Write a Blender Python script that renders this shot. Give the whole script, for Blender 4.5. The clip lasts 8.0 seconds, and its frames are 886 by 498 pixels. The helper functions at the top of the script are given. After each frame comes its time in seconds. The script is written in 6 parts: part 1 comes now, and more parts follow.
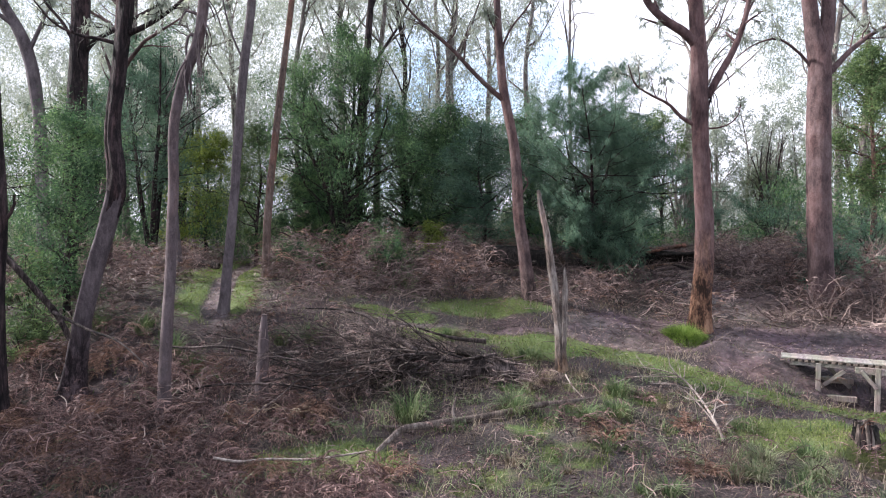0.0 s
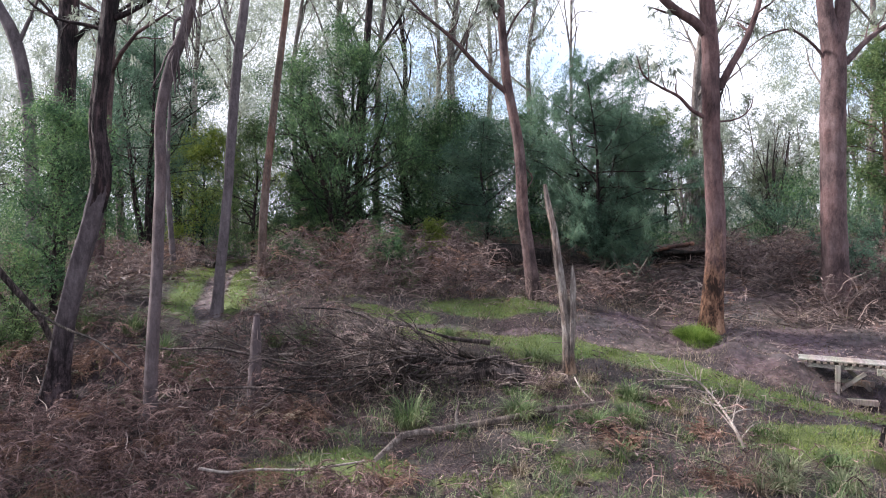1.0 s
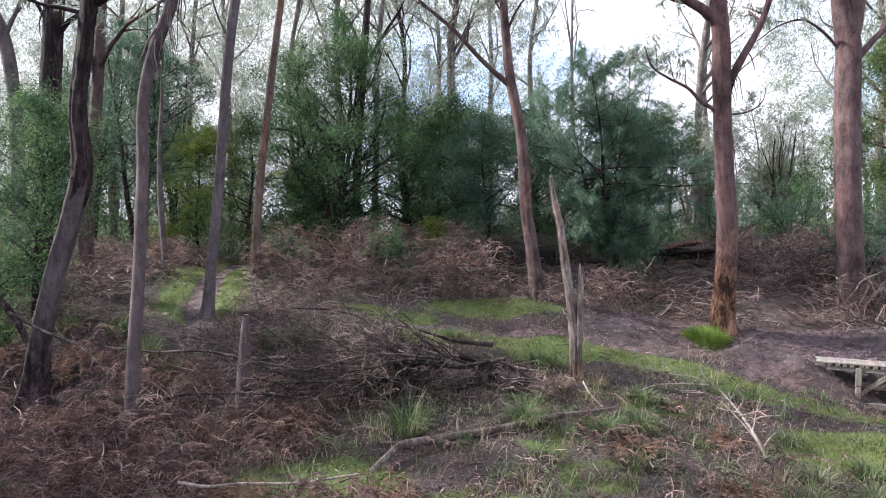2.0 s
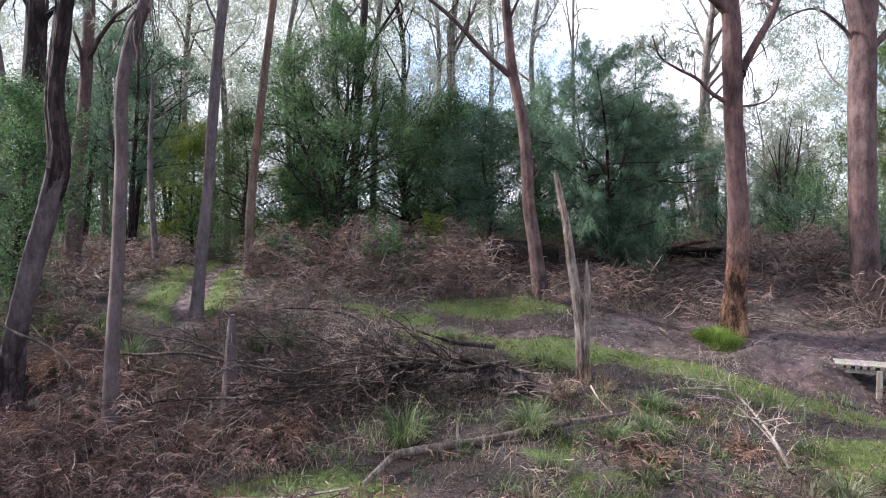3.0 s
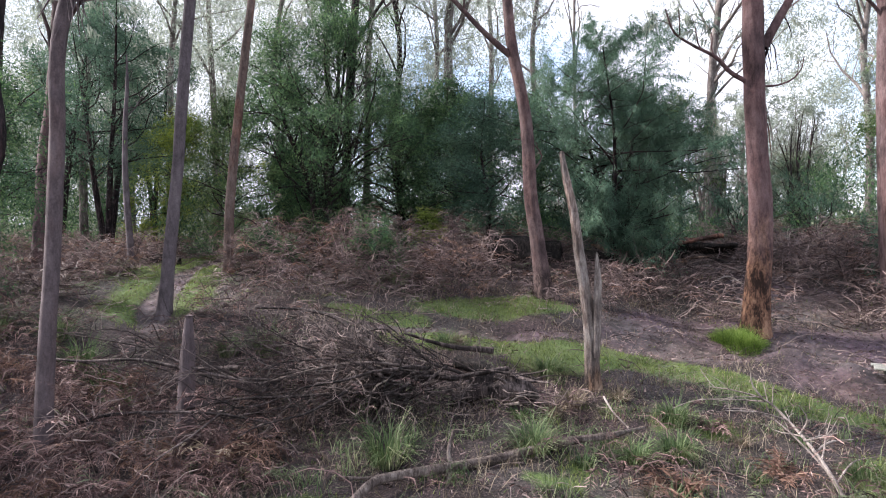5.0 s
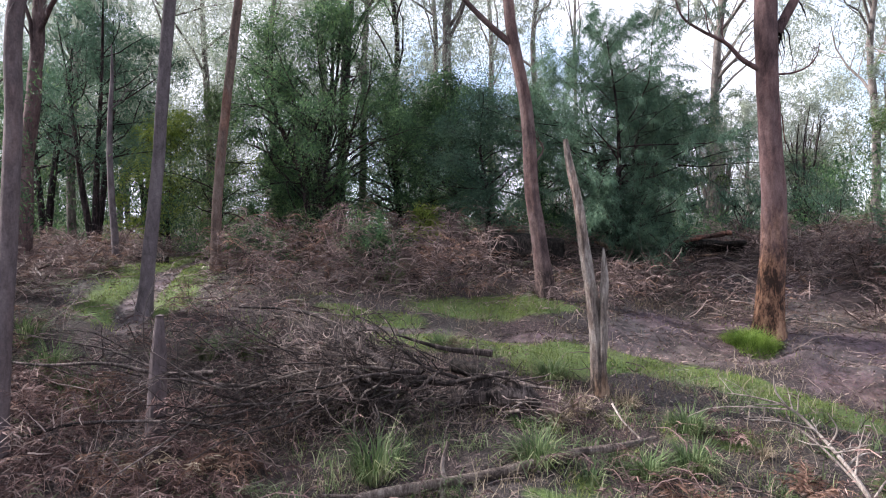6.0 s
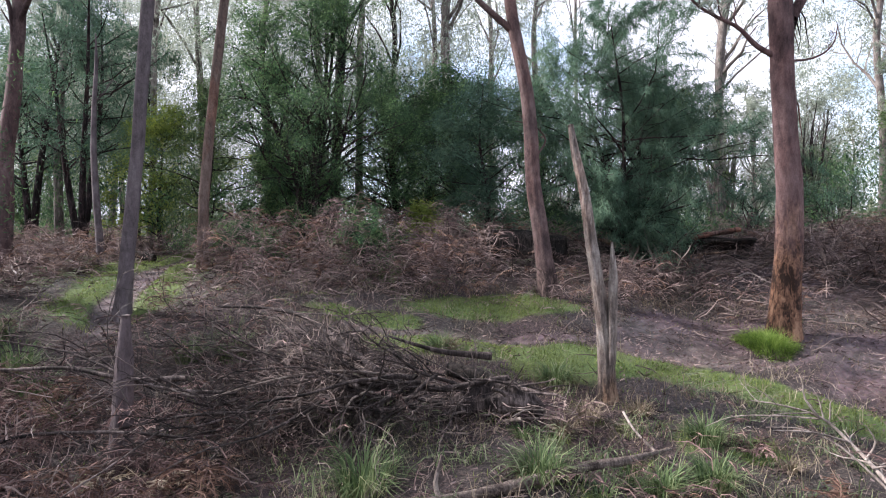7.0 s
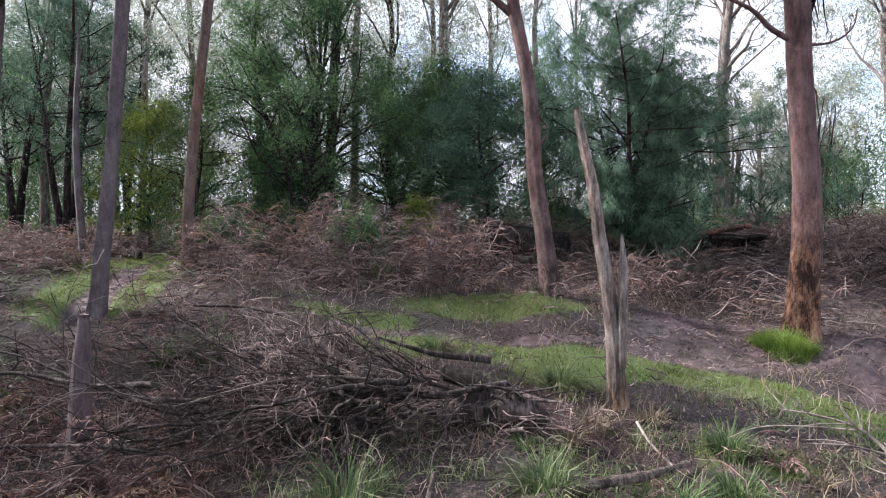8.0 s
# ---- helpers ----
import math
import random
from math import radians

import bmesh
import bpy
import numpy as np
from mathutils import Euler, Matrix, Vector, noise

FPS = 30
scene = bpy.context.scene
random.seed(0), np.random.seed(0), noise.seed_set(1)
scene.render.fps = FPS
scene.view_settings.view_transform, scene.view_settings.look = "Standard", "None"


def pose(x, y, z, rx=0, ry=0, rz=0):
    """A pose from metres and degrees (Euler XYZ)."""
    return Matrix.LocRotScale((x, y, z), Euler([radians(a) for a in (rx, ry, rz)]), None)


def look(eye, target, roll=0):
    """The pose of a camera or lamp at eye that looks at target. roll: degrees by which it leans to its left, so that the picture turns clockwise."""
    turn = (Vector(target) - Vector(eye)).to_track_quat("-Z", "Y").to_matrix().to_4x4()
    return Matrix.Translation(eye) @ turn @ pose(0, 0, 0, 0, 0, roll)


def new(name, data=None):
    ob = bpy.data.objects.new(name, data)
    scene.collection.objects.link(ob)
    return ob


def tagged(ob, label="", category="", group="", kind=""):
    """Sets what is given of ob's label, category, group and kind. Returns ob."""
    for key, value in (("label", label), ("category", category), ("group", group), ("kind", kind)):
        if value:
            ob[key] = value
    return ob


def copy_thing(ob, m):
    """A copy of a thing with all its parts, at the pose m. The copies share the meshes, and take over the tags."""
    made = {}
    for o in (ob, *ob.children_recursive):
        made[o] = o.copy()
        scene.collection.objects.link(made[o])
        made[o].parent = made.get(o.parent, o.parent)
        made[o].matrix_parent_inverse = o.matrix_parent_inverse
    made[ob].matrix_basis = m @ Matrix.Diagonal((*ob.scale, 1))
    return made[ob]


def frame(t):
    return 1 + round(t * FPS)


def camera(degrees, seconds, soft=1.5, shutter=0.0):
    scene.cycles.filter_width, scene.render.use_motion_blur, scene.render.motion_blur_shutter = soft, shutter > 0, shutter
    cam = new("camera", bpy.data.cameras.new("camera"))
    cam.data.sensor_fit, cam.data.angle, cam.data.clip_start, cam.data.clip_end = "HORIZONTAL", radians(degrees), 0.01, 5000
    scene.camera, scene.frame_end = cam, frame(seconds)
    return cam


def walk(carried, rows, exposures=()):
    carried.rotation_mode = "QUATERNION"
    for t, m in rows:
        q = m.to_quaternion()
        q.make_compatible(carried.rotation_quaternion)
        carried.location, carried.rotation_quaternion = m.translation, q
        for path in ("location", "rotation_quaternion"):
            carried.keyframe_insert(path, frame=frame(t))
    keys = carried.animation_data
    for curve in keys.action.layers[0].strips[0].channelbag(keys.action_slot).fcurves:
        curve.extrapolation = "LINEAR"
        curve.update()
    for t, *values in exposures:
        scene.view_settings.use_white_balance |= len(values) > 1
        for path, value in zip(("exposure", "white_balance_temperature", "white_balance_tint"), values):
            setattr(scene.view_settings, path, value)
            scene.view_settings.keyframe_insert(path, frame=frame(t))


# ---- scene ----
cam = camera(73.8, 8.0, soft=1.05)
METRES, EYE, TILT, LEAN, TURN = 3.0, 1.75, 0.0, 0.0, 0.0
ROWS = [
    (0.0, 0.0, 0.0, 0.0, 0.0, 0.0, -0.0),
    (0.5, -0.0036, 0.0556, -0.008, 0.01, 0.04, 0.01),
    (1.0, -0.0065, 0.1131, -0.0159, 0.04, 0.07, 0.03),
    (1.5, -0.0077, 0.1725, -0.0231, 0.05, 0.12, 0.05),
    (3.0, -0.0034, 0.3478, -0.0442, 0.09, 0.21, 0.09),
    (3.5, 0.0032, 0.4066, -0.0516, 0.13, 0.26, 0.12),
    (4.0, 0.0104, 0.4672, -0.0596, 0.14, 0.3, 0.14),
    (4.5, 0.0185, 0.5296, -0.0676, 0.16, 0.34, 0.18),
    (6.0, 0.0412, 0.7249, -0.0912, 0.18, 0.43, 0.21),
    (6.5, 0.048, 0.7903, -0.0991, 0.2, 0.47, 0.23),
    (7.0, 0.0543, 0.8561, -0.1077, 0.21, 0.51, 0.25),
    (7.5, 0.0608, 0.9215, -0.1154, 0.21, 0.53, 0.27),
    (8.0, 0.067, 0.9881, -0.1234, 0.22, 0.54, 0.29),
]
walk(cam, [(t, pose(0, 0, EYE, TILT, LEAN, TURN) @ pose(METRES * x, METRES * y, METRES * z, 90 + pitch, roll, yaw)) for t, x, y, z, yaw, pitch, roll in ROWS],
     exposures=[(0.0, 1.33, 6290, 17), (8.0, 1.33, 6290, 17)])

# ---- sky and sun: bright broken cloud, veiled sun from the left and a little behind ----
SUN_EL, SUN_AZ = 38.0, -75.0  # azimuth in degrees from straight ahead, minus: to the left
world = bpy.data.worlds.new("sky")
scene.world = world
world.use_nodes = True
wn, wl = world.node_tree.nodes, world.node_tree.links
wn.clear()
sky = wn.new("ShaderNodeTexSky")
sky.sky_type, sky.sun_disc = "NISHITA", False
sky.sun_elevation, sky.sun_rotation = radians(SUN_EL), radians(SUN_AZ)
w_coord = wn.new("ShaderNodeTexCoord")
w_noise = wn.new("ShaderNodeTexNoise")
w_noise.inputs["Scale"].default_value, w_noise.inputs["Detail"].default_value = 2.6, 6.0
w_ramp = wn.new("ShaderNodeValToRGB")
w_ramp.color_ramp.elements[0].position, w_ramp.color_ramp.elements[1].position = 0.36, 0.5
w_blue = wn.new("ShaderNodeMix")
w_blue.data_type, w_blue.blend_type = "RGBA", "MULTIPLY"
w_blue.inputs["Factor"].default_value = 1.0
w_blue.inputs["B"].default_value = (0.2, 0.2, 0.2, 1)
w_mix = wn.new("ShaderNodeMix")
w_mix.data_type = "RGBA"
w_mix.inputs["B"].default_value = (0.78, 0.82, 0.89, 1)
w_bg = wn.new("ShaderNodeBackground")
w_out = wn.new("ShaderNodeOutputWorld")
wl.new(w_coord.outputs["Generated"], w_noise.inputs["Vector"])
wl.new(w_noise.outputs["Fac"], w_ramp.inputs["Fac"])
wl.new(sky.outputs["Color"], w_blue.inputs["A"])
wl.new(w_ramp.outputs["Color"], w_mix.inputs["Factor"])
wl.new(w_blue.outputs["Result"], w_mix.inputs["A"])
wl.new(w_mix.outputs["Result"], w_bg.inputs["Color"])
wl.new(w_bg.outputs["Background"], w_out.inputs["Surface"])
w_bg.inputs["Strength"].default_value = 0.78

sun = new("sun", bpy.data.lights.new("sun", "SUN"))
sun.data.energy, sun.data.angle, sun.data.color = 5.0, radians(5), (1.0, 0.95, 0.88)
ce = math.cos(radians(SUN_EL))
sun_from = Vector((ce * math.sin(radians(SUN_AZ)), ce * math.cos(radians(SUN_AZ)), math.sin(radians(SUN_EL))))
sun.matrix_world = look(sun_from * 50, (0, 0, 0))


# ---- materials ----
def nodes_of(name):
    m = bpy.data.materials.new(name)
    m.use_nodes = True
    nt = m.node_tree
    return m, nt.nodes, nt.links, nt.nodes["Principled BSDF"]


def ramp_node(n, stops):
    r = n.new("ShaderNodeValToRGB")
    el = r.color_ramp.elements
    while len(el) < len(stops):
        el.new(0.5)
    for e, (p, c) in zip(el, stops):
        e.position, e.color = p, (*c, 1)
    return r


def noise_node(n, l, vec, scale, detail=4.0, rough=0.55):
    t = n.new("ShaderNodeTexNoise")
    t.inputs["Scale"].default_value, t.inputs["Detail"].default_value, t.inputs["Roughness"].default_value = scale, detail, rough
    if vec is not None:
        l.new(vec, t.inputs["Vector"])
    return t


def mix_node(n, l, fac, a, b, blend="MIX"):
    m = n.new("ShaderNodeMix")
    m.data_type, m.blend_type = "RGBA", blend
    for key, v in (("Factor", fac), ("A", a), ("B", b)):
        if isinstance(v, (int, float)):
            m.inputs[key].default_value = v
        elif isinstance(v, tuple):
            m.inputs[key].default_value = (*v, 1)
        else:
            l.new(v, m.inputs[key])
    return m.outputs["Result"]


def bark_material(name, dark, mid, light, streak=1.0, bump=0.6, band=18.0, warm=None, warm_amount=0.5, stocking=None):
    """Bark: upright cracks and fibres, flaking patches and mottling, stains of a warmer colour, and if wanted
    a stocking of rough fibrous bark that ends raggedly at some height: (height, ragged, dark, mid, light)."""
    m, n, l, p = nodes_of(name)
    co = n.new("ShaderNodeTexCoord")

    def stretched(z):
        mp = n.new("ShaderNodeMapping")
        mp.inputs["Scale"].default_value = (1, 1, z)
        l.new(co.outputs["Object"], mp.inputs["Vector"])
        return mp.outputs["Vector"]

    def times_add(src, a, b):
        q = n.new("ShaderNodeMath")
        q.operation = "MULTIPLY_ADD"
        l.new(src, q.inputs[0])
        q.inputs[1].default_value = a
        if isinstance(b, float):
            q.inputs[2].default_value = b
        else:
            l.new(b, q.inputs[2])
        return q.outputs["Value"]

    fibre = noise_node(n, l, stretched(0.16 if streak > 0.8 else 0.38), band * 2.2, 6, 0.72)
    fibre.inputs["Distortion"].default_value = 0.6
    flake = noise_node(n, l, stretched(0.3), band * 0.9, 5, 0.7)
    patch = noise_node(n, l, co.outputs["Object"], 1.9, 5, 0.6)
    mottle = noise_node(n, l, stretched(0.5), 7.5, 4, 0.6)
    grain = noise_node(n, l, co.outputs["Object"], 70, 3, 0.6)

    def tone_of(k):
        return times_add(fibre.outputs["Fac"], 0.95 * k, times_add(flake.outputs["Fac"], 0.6, times_add(patch.outputs["Fac"], 0.7, times_add(mottle.outputs["Fac"], 0.5, -0.4 - 0.475 * k))))

    tone = tone_of(streak)
    r = ramp_node(n, [(0.3, dark), (0.5, mid), (0.74, light)])
    l.new(tone, r.inputs["Fac"])
    c = r.outputs["Color"]
    if warm:
        wn2 = noise_node(n, l, stretched(0.35), 3.1, 5, 0.65)
        wr = ramp_node(n, [(0.48, (0, 0, 0)), (0.62, (warm_amount,) * 3)])
        l.new(wn2.outputs["Fac"], wr.inputs["Fac"])
        c = mix_node(n, l, wr.outputs["Color"], c, mix_node(n, l, 1.0, c, tuple(8 * w for w in warm), "MULTIPLY"))
    if stocking:
        height, ragged, d2, m2, l2 = stocking
        rough_tone = tone_of(1.0)
        sr = ramp_node(n, [(0.39, d2), (0.51, m2), (0.7, l2)])
        l.new(rough_tone, sr.inputs["Fac"])
        xyz = n.new("ShaderNodeSeparateXYZ")
        l.new(co.outputs["Object"], xyz.inputs["Vector"])
        edge = noise_node(n, l, stretched(0.25), 9, 4, 0.65)
        level = times_add(xyz.outputs["Z"], -1.0 / ragged, times_add(edge.outputs["Fac"], 2.2, height / ragged - 0.6))
        cut = ramp_node(n, [(0.0, (0, 0, 0)), (1.0, (1, 1, 1))])
        l.new(level, cut.inputs["Fac"])
        c = mix_node(n, l, cut.outputs["Color"], c, sr.outputs["Color"])
        mx = n.new("ShaderNodeMix")
        l.new(cut.outputs["Color"], mx.inputs["Factor"])
        l.new(tone, mx.inputs["A"])
        l.new(rough_tone, mx.inputs["B"])
        tone = mx.outputs["Result"]
    fine = mix_node(n, l, 0.4, c, grain.outputs["Fac"], "OVERLAY")
    l.new(fine, p.inputs["Base Color"])
    p.inputs["Roughness"].default_value = 0.9
    p.inputs["Specular IOR Level"].default_value = 0.25
    b = n.new("ShaderNodeBump")
    b.inputs["Strength"].default_value, b.inputs["Distance"].default_value = bump, 0.03
    l.new(tone, b.inputs["Height"])
    l.new(b.outputs["Normal"], p.inputs["Normal"])
    return m


def leaf_material(name, c1, c2, c3, through_light=0.35, patch=2.2):
    """Leaves or blades: colour varies leaf by leaf and in clumps, with some light shining through."""
    m, n, l, p = nodes_of(name)
    geo = n.new("ShaderNodeNewGeometry")
    co = n.new("ShaderNodeTexCoord")
    clump = noise_node(n, l, co.outputs["Object"], patch, 3, 0.6)
    mul = n.new("ShaderNodeMath")
    mul.operation = "MULTIPLY_ADD"
    mul.inputs[1].default_value = 0.5
    l.new(geo.outputs["Random Per Island"], mul.inputs[0])
    off = n.new("ShaderNodeMath")
    off.operation = "MULTIPLY_ADD"
    off.inputs[1].default_value, off.inputs[2].default_value = 1.5, -0.5
    l.new(clump.outputs["Fac"], off.inputs[0])
    l.new(off.outputs["Value"], mul.inputs[2])
    r = ramp_node(n, [(0.1, c1), (0.5, c2), (0.92, c3)])
    l.new(mul.outputs["Value"], r.inputs["Fac"])
    l.new(r.outputs["Color"], p.inputs["Base Color"])
    p.inputs["Roughness"].default_value = 0.65
    p.inputs["Specular IOR Level"].default_value = 0.22
    tr = n.new("ShaderNodeBsdfTranslucent")
    l.new(r.outputs["Color"], tr.inputs["Color"])
    ms = n.new("ShaderNodeMixShader")
    ms.inputs["Fac"].default_value = through_light
    l.new(p.outputs["BSDF"], ms.inputs[1])
    l.new(tr.outputs["BSDF"], ms.inputs[2])
    l.new(ms.outputs["Shader"], n["Material Output"].inputs["Surface"])
    return m


def wood_material(name, c1, c2, scale=14.0, grain=(1, 0.12, 1)):
    m, n, l, p = nodes_of(name)
    co = n.new("ShaderNodeTexCoord")
    info = n.new("ShaderNodeObjectInfo")
    mp = n.new("ShaderNodeMapping")
    mp.inputs["Scale"].default_value = grain
    l.new(co.outputs["Object"], mp.inputs["Vector"])
    g = noise_node(n, l, mp.outputs["Vector"], scale * 3, 6, 0.65)
    s = noise_node(n, l, co.outputs["Object"], 3.5, 4, 0.6)
    r = ramp_node(n, [(0.3, c1), (0.68, c2)])
    l.new(g.outputs["Fac"], r.inputs["Fac"])
    dirt = mix_node(n, l, 0.5, r.outputs["Color"], s.outputs["Color"], "OVERLAY")
    val = n.new("ShaderNodeMath")
    val.operation = "MULTIPLY_ADD"
    val.inputs[1].default_value, val.inputs[2].default_value = 0.5, 0.72
    l.new(info.outputs["Random"], val.inputs[0])
    each = mix_node(n, l, 1.0, dirt, val.outputs["Value"], "MULTIPLY")
    hs = n.new("ShaderNodeHueSaturation")
    hs.inputs["Saturation"].default_value = 0.75
    l.new(each, hs.inputs["Color"])
    l.new(hs.outputs["Color"], p.inputs["Base Color"])
    p.inputs["Roughness"].default_value = 0.85
    b = n.new("ShaderNodeBump")
    b.inputs["Strength"].default_value, b.inputs["Distance"].default_value = 0.5, 0.006
    l.new(g.outputs["Fac"], b.inputs["Height"])
    l.new(b.outputs["Normal"], p.inputs["Normal"])
    return m


def ground_material():
    m, n, l, p = nodes_of("forest_floor")
    co = n.new("ShaderNodeTexCoord")
    v = co.outputs["Object"]
    big, mid, fine = noise_node(n, l, v, 0.8, 4), noise_node(n, l, v, 7, 5, 0.65), noise_node(n, l, v, 55, 4, 0.7)
    # litter darkened to paint in deep shade between the bracken stems
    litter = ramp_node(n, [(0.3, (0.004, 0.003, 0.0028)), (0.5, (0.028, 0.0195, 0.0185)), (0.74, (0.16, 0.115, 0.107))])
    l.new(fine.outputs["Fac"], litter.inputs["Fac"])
    soil = ramp_node(n, [(0.3, (0.02, 0.014, 0.014)), (0.5, (0.074, 0.053, 0.054)), (0.75, (0.18, 0.136, 0.134))])
    l.new(mid.outputs["Fac"], soil.inputs["Fac"])
    soil2 = mix_node(n, l, 0.45, soil.outputs["Color"], fine.outputs["Color"], "OVERLAY")
    moss = ramp_node(n, [(0.3, (0.028, 0.04, 0.011)), (0.55, (0.085, 0.12, 0.03)), (0.8, (0.17, 0.21, 0.065))])
    l.new(fine.outputs["Fac"], moss.inputs["Fac"])
    at_g, at_p = n.new("ShaderNodeAttribute"), n.new("ShaderNodeAttribute")
    at_g.attribute_name, at_p.attribute_name = "grassy", "bare"

    def broken(src, amount):
        a = n.new("ShaderNodeMath")
        a.operation = "MULTIPLY_ADD"
        a.inputs[1].default_value, a.inputs[2].default_value = amount, -amount / 2
        l.new(mid.outputs["Fac"], a.inputs[0])
        s = n.new("ShaderNodeMath")
        s.operation, s.use_clamp = "ADD", True
        l.new(src, s.inputs[0])
        l.new(a.outputs["Value"], s.inputs[1])
        r = ramp_node(n, [(0.3, (0, 0, 0)), (0.65, (1, 1, 1))])
        l.new(s.outputs["Value"], r.inputs["Fac"])
        return r.outputs["Color"]

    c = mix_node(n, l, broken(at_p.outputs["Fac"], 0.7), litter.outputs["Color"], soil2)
    c = mix_node(n, l, broken(at_g.outputs["Fac"], 0.9), c, moss.outputs["Color"])
    c = mix_node(n, l, 0.4, c, big.outputs["Color"], "SOFT_LIGHT")
    hs = n.new("ShaderNodeHueSaturation")
    hs.inputs["Saturation"].default_value = 1.0
    l.new(c, hs.inputs["Color"])
    l.new(hs.outputs["Color"], p.inputs["Base Color"])
    p.inputs["Roughness"].default_value = 0.95
    b = n.new("ShaderNodeBump")
    b.inputs["Strength"].default_value, b.inputs["Distance"].default_value = 0.8, 0.03
    hsum = n.new("ShaderNodeMath")
    hsum.operation = "ADD"
    l.new(mid.outputs["Fac"], hsum.inputs[0])
    l.new(fine.outputs["Fac"], hsum.inputs[1])
    l.new(hsum.outputs["Value"], b.inputs["Height"])
    l.new(b.outputs["Normal"], p.inputs["Normal"])
    return m


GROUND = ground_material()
BARK_GREY = bark_material("grey_bark", (0.05, 0.041, 0.045), (0.103, 0.085, 0.092), (0.175, 0.15, 0.155), 0.45, 0.5)
BARK_SMOKE = bark_material("smoky_grey_bark_with_dark_foot", (0.032, 0.026, 0.029), (0.082, 0.066, 0.071), (0.155, 0.13, 0.135), 0.5, 0.7, 14, None, 0.0,
                           (0.8, 0.5, (0.009, 0.006, 0.007), (0.036, 0.025, 0.028), (0.105, 0.076, 0.08)))
BARK_STOCKING = bark_material("rosy_bark_with_fibrous_foot", (0.034, 0.02, 0.0205), (0.095, 0.058, 0.058), (0.168, 0.112, 0.11), 0.4, 0.8, 13, (0.15, 0.12, 0.11), 0.35,
                              (1.15, 0.9, (0.025, 0.013, 0.009), (0.135, 0.069, 0.044), (0.29, 0.17, 0.11)))
BARK_CURVED = bark_material("grey_brown_bark_with_dark_foot", (0.028, 0.0185, 0.019), (0.086, 0.057, 0.056), (0.165, 0.118, 0.112), 0.45, 0.7, 15, (0.155, 0.115, 0.1), 0.4,
                            (0.35, 0.5, (0.014, 0.01, 0.009), (0.06, 0.041, 0.037), (0.16, 0.115, 0.1)))
BARK_BROWN = bark_material("brown_bark", (0.02, 0.012, 0.011), (0.1, 0.062, 0.053), (0.23, 0.15, 0.122), 1.2, 1.0, 16, (0.185, 0.12, 0.085), 0.6)
BARK_ROSE = bark_material("rosy_grey_bark", (0.033, 0.0215, 0.0225), (0.095, 0.063, 0.063), (0.17, 0.122, 0.12), 0.45, 0.9, 15, (0.15, 0.115, 0.11), 0.4)
BARK_DARK = bark_material("dark_fibrous_bark", (0.004, 0.003, 0.0034), (0.021, 0.0145, 0.016), (0.08, 0.056, 0.057), 1.2, 1.0, 13, (0.18, 0.11, 0.1), 0.35)
BARK_PINK = bark_material("pinkish_bark", (0.044, 0.034, 0.036), (0.096, 0.075, 0.079), (0.168, 0.136, 0.137), 0.4, 0.5, 18, (0.155, 0.122, 0.105), 0.4)
BARK_TAN = bark_material("tan_peeling_bark", (0.052, 0.036, 0.031), (0.122, 0.088, 0.076), (0.21, 0.16, 0.137), 0.5, 0.5, 18, (0.18, 0.115, 0.09), 0.6)
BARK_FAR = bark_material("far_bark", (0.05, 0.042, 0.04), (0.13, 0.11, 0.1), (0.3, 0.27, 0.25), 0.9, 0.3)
DEADWOOD = bark_material("weathered_deadwood", (0.075, 0.06, 0.054), (0.19, 0.158, 0.143), (0.4, 0.36, 0.33), 0.9, 1.0, 20, (0.17, 0.115, 0.09), 0.35,
                         (0.25, 0.4, (0.025, 0.015, 0.011), (0.13, 0.08, 0.054), (0.3, 0.205, 0.145)))
BRANCHWOOD = bark_material("fallen_branch_bark", (0.036, 0.027, 0.024), (0.13, 0.102, 0.09), (0.3, 0.255, 0.225), 1.0, 0.9, 26)
DARKWOOD = bark_material("dark_dead_branches", (0.006, 0.0045, 0.0042), (0.038, 0.029, 0.027), (0.17, 0.135, 0.126), 1.1, 0.6)
CHARRED = bark_material("charred_log", (0.003, 0.0028, 0.0025), (0.012, 0.01, 0.009), (0.06, 0.048, 0.042), 1.1, 1.0)
LEAF_DARK = leaf_material("dark_wattle_leaves", (0.016, 0.04, 0.022), (0.056, 0.116, 0.055), (0.19, 0.305, 0.115))
LEAF_SOFT = leaf_material("soft_greygreen_needles", (0.034, 0.07, 0.05), (0.08, 0.148, 0.1), (0.165, 0.255, 0.16), 0.35, 1.0)
LEAF_BRIGHT = leaf_material("yellowgreen_leaves", (0.065, 0.1, 0.018), (0.17, 0.225, 0.042), (0.33, 0.39, 0.09), 0.5)
LEAF_MID = leaf_material("midgreen_leaves", (0.026, 0.05, 0.022), (0.084, 0.137, 0.055), (0.225, 0.3, 0.115))
# these two leaf colours are paled to carry the haze of distance
LEAF_GUM = leaf_material("haze_pale_gum_leaves", (0.15, 0.185, 0.15), (0.28, 0.32, 0.26), (0.46, 0.49, 0.4), 0.5, 0.5)
LEAF_FAR = leaf_material("haze_pale_far_leaves", (0.08, 0.105, 0.07), (0.17, 0.2, 0.13), (0.3, 0.32, 0.21), 0.4, 0.3)
FAR_WOOD, _fn, _fl, _fp = nodes_of("haze_pale_far_wood")
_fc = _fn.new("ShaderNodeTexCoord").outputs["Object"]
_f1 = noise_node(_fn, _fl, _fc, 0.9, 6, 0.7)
# the backdrop's haze is painted in with these pale grey greens
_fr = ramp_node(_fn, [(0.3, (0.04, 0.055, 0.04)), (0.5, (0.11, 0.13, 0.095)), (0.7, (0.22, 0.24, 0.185))])
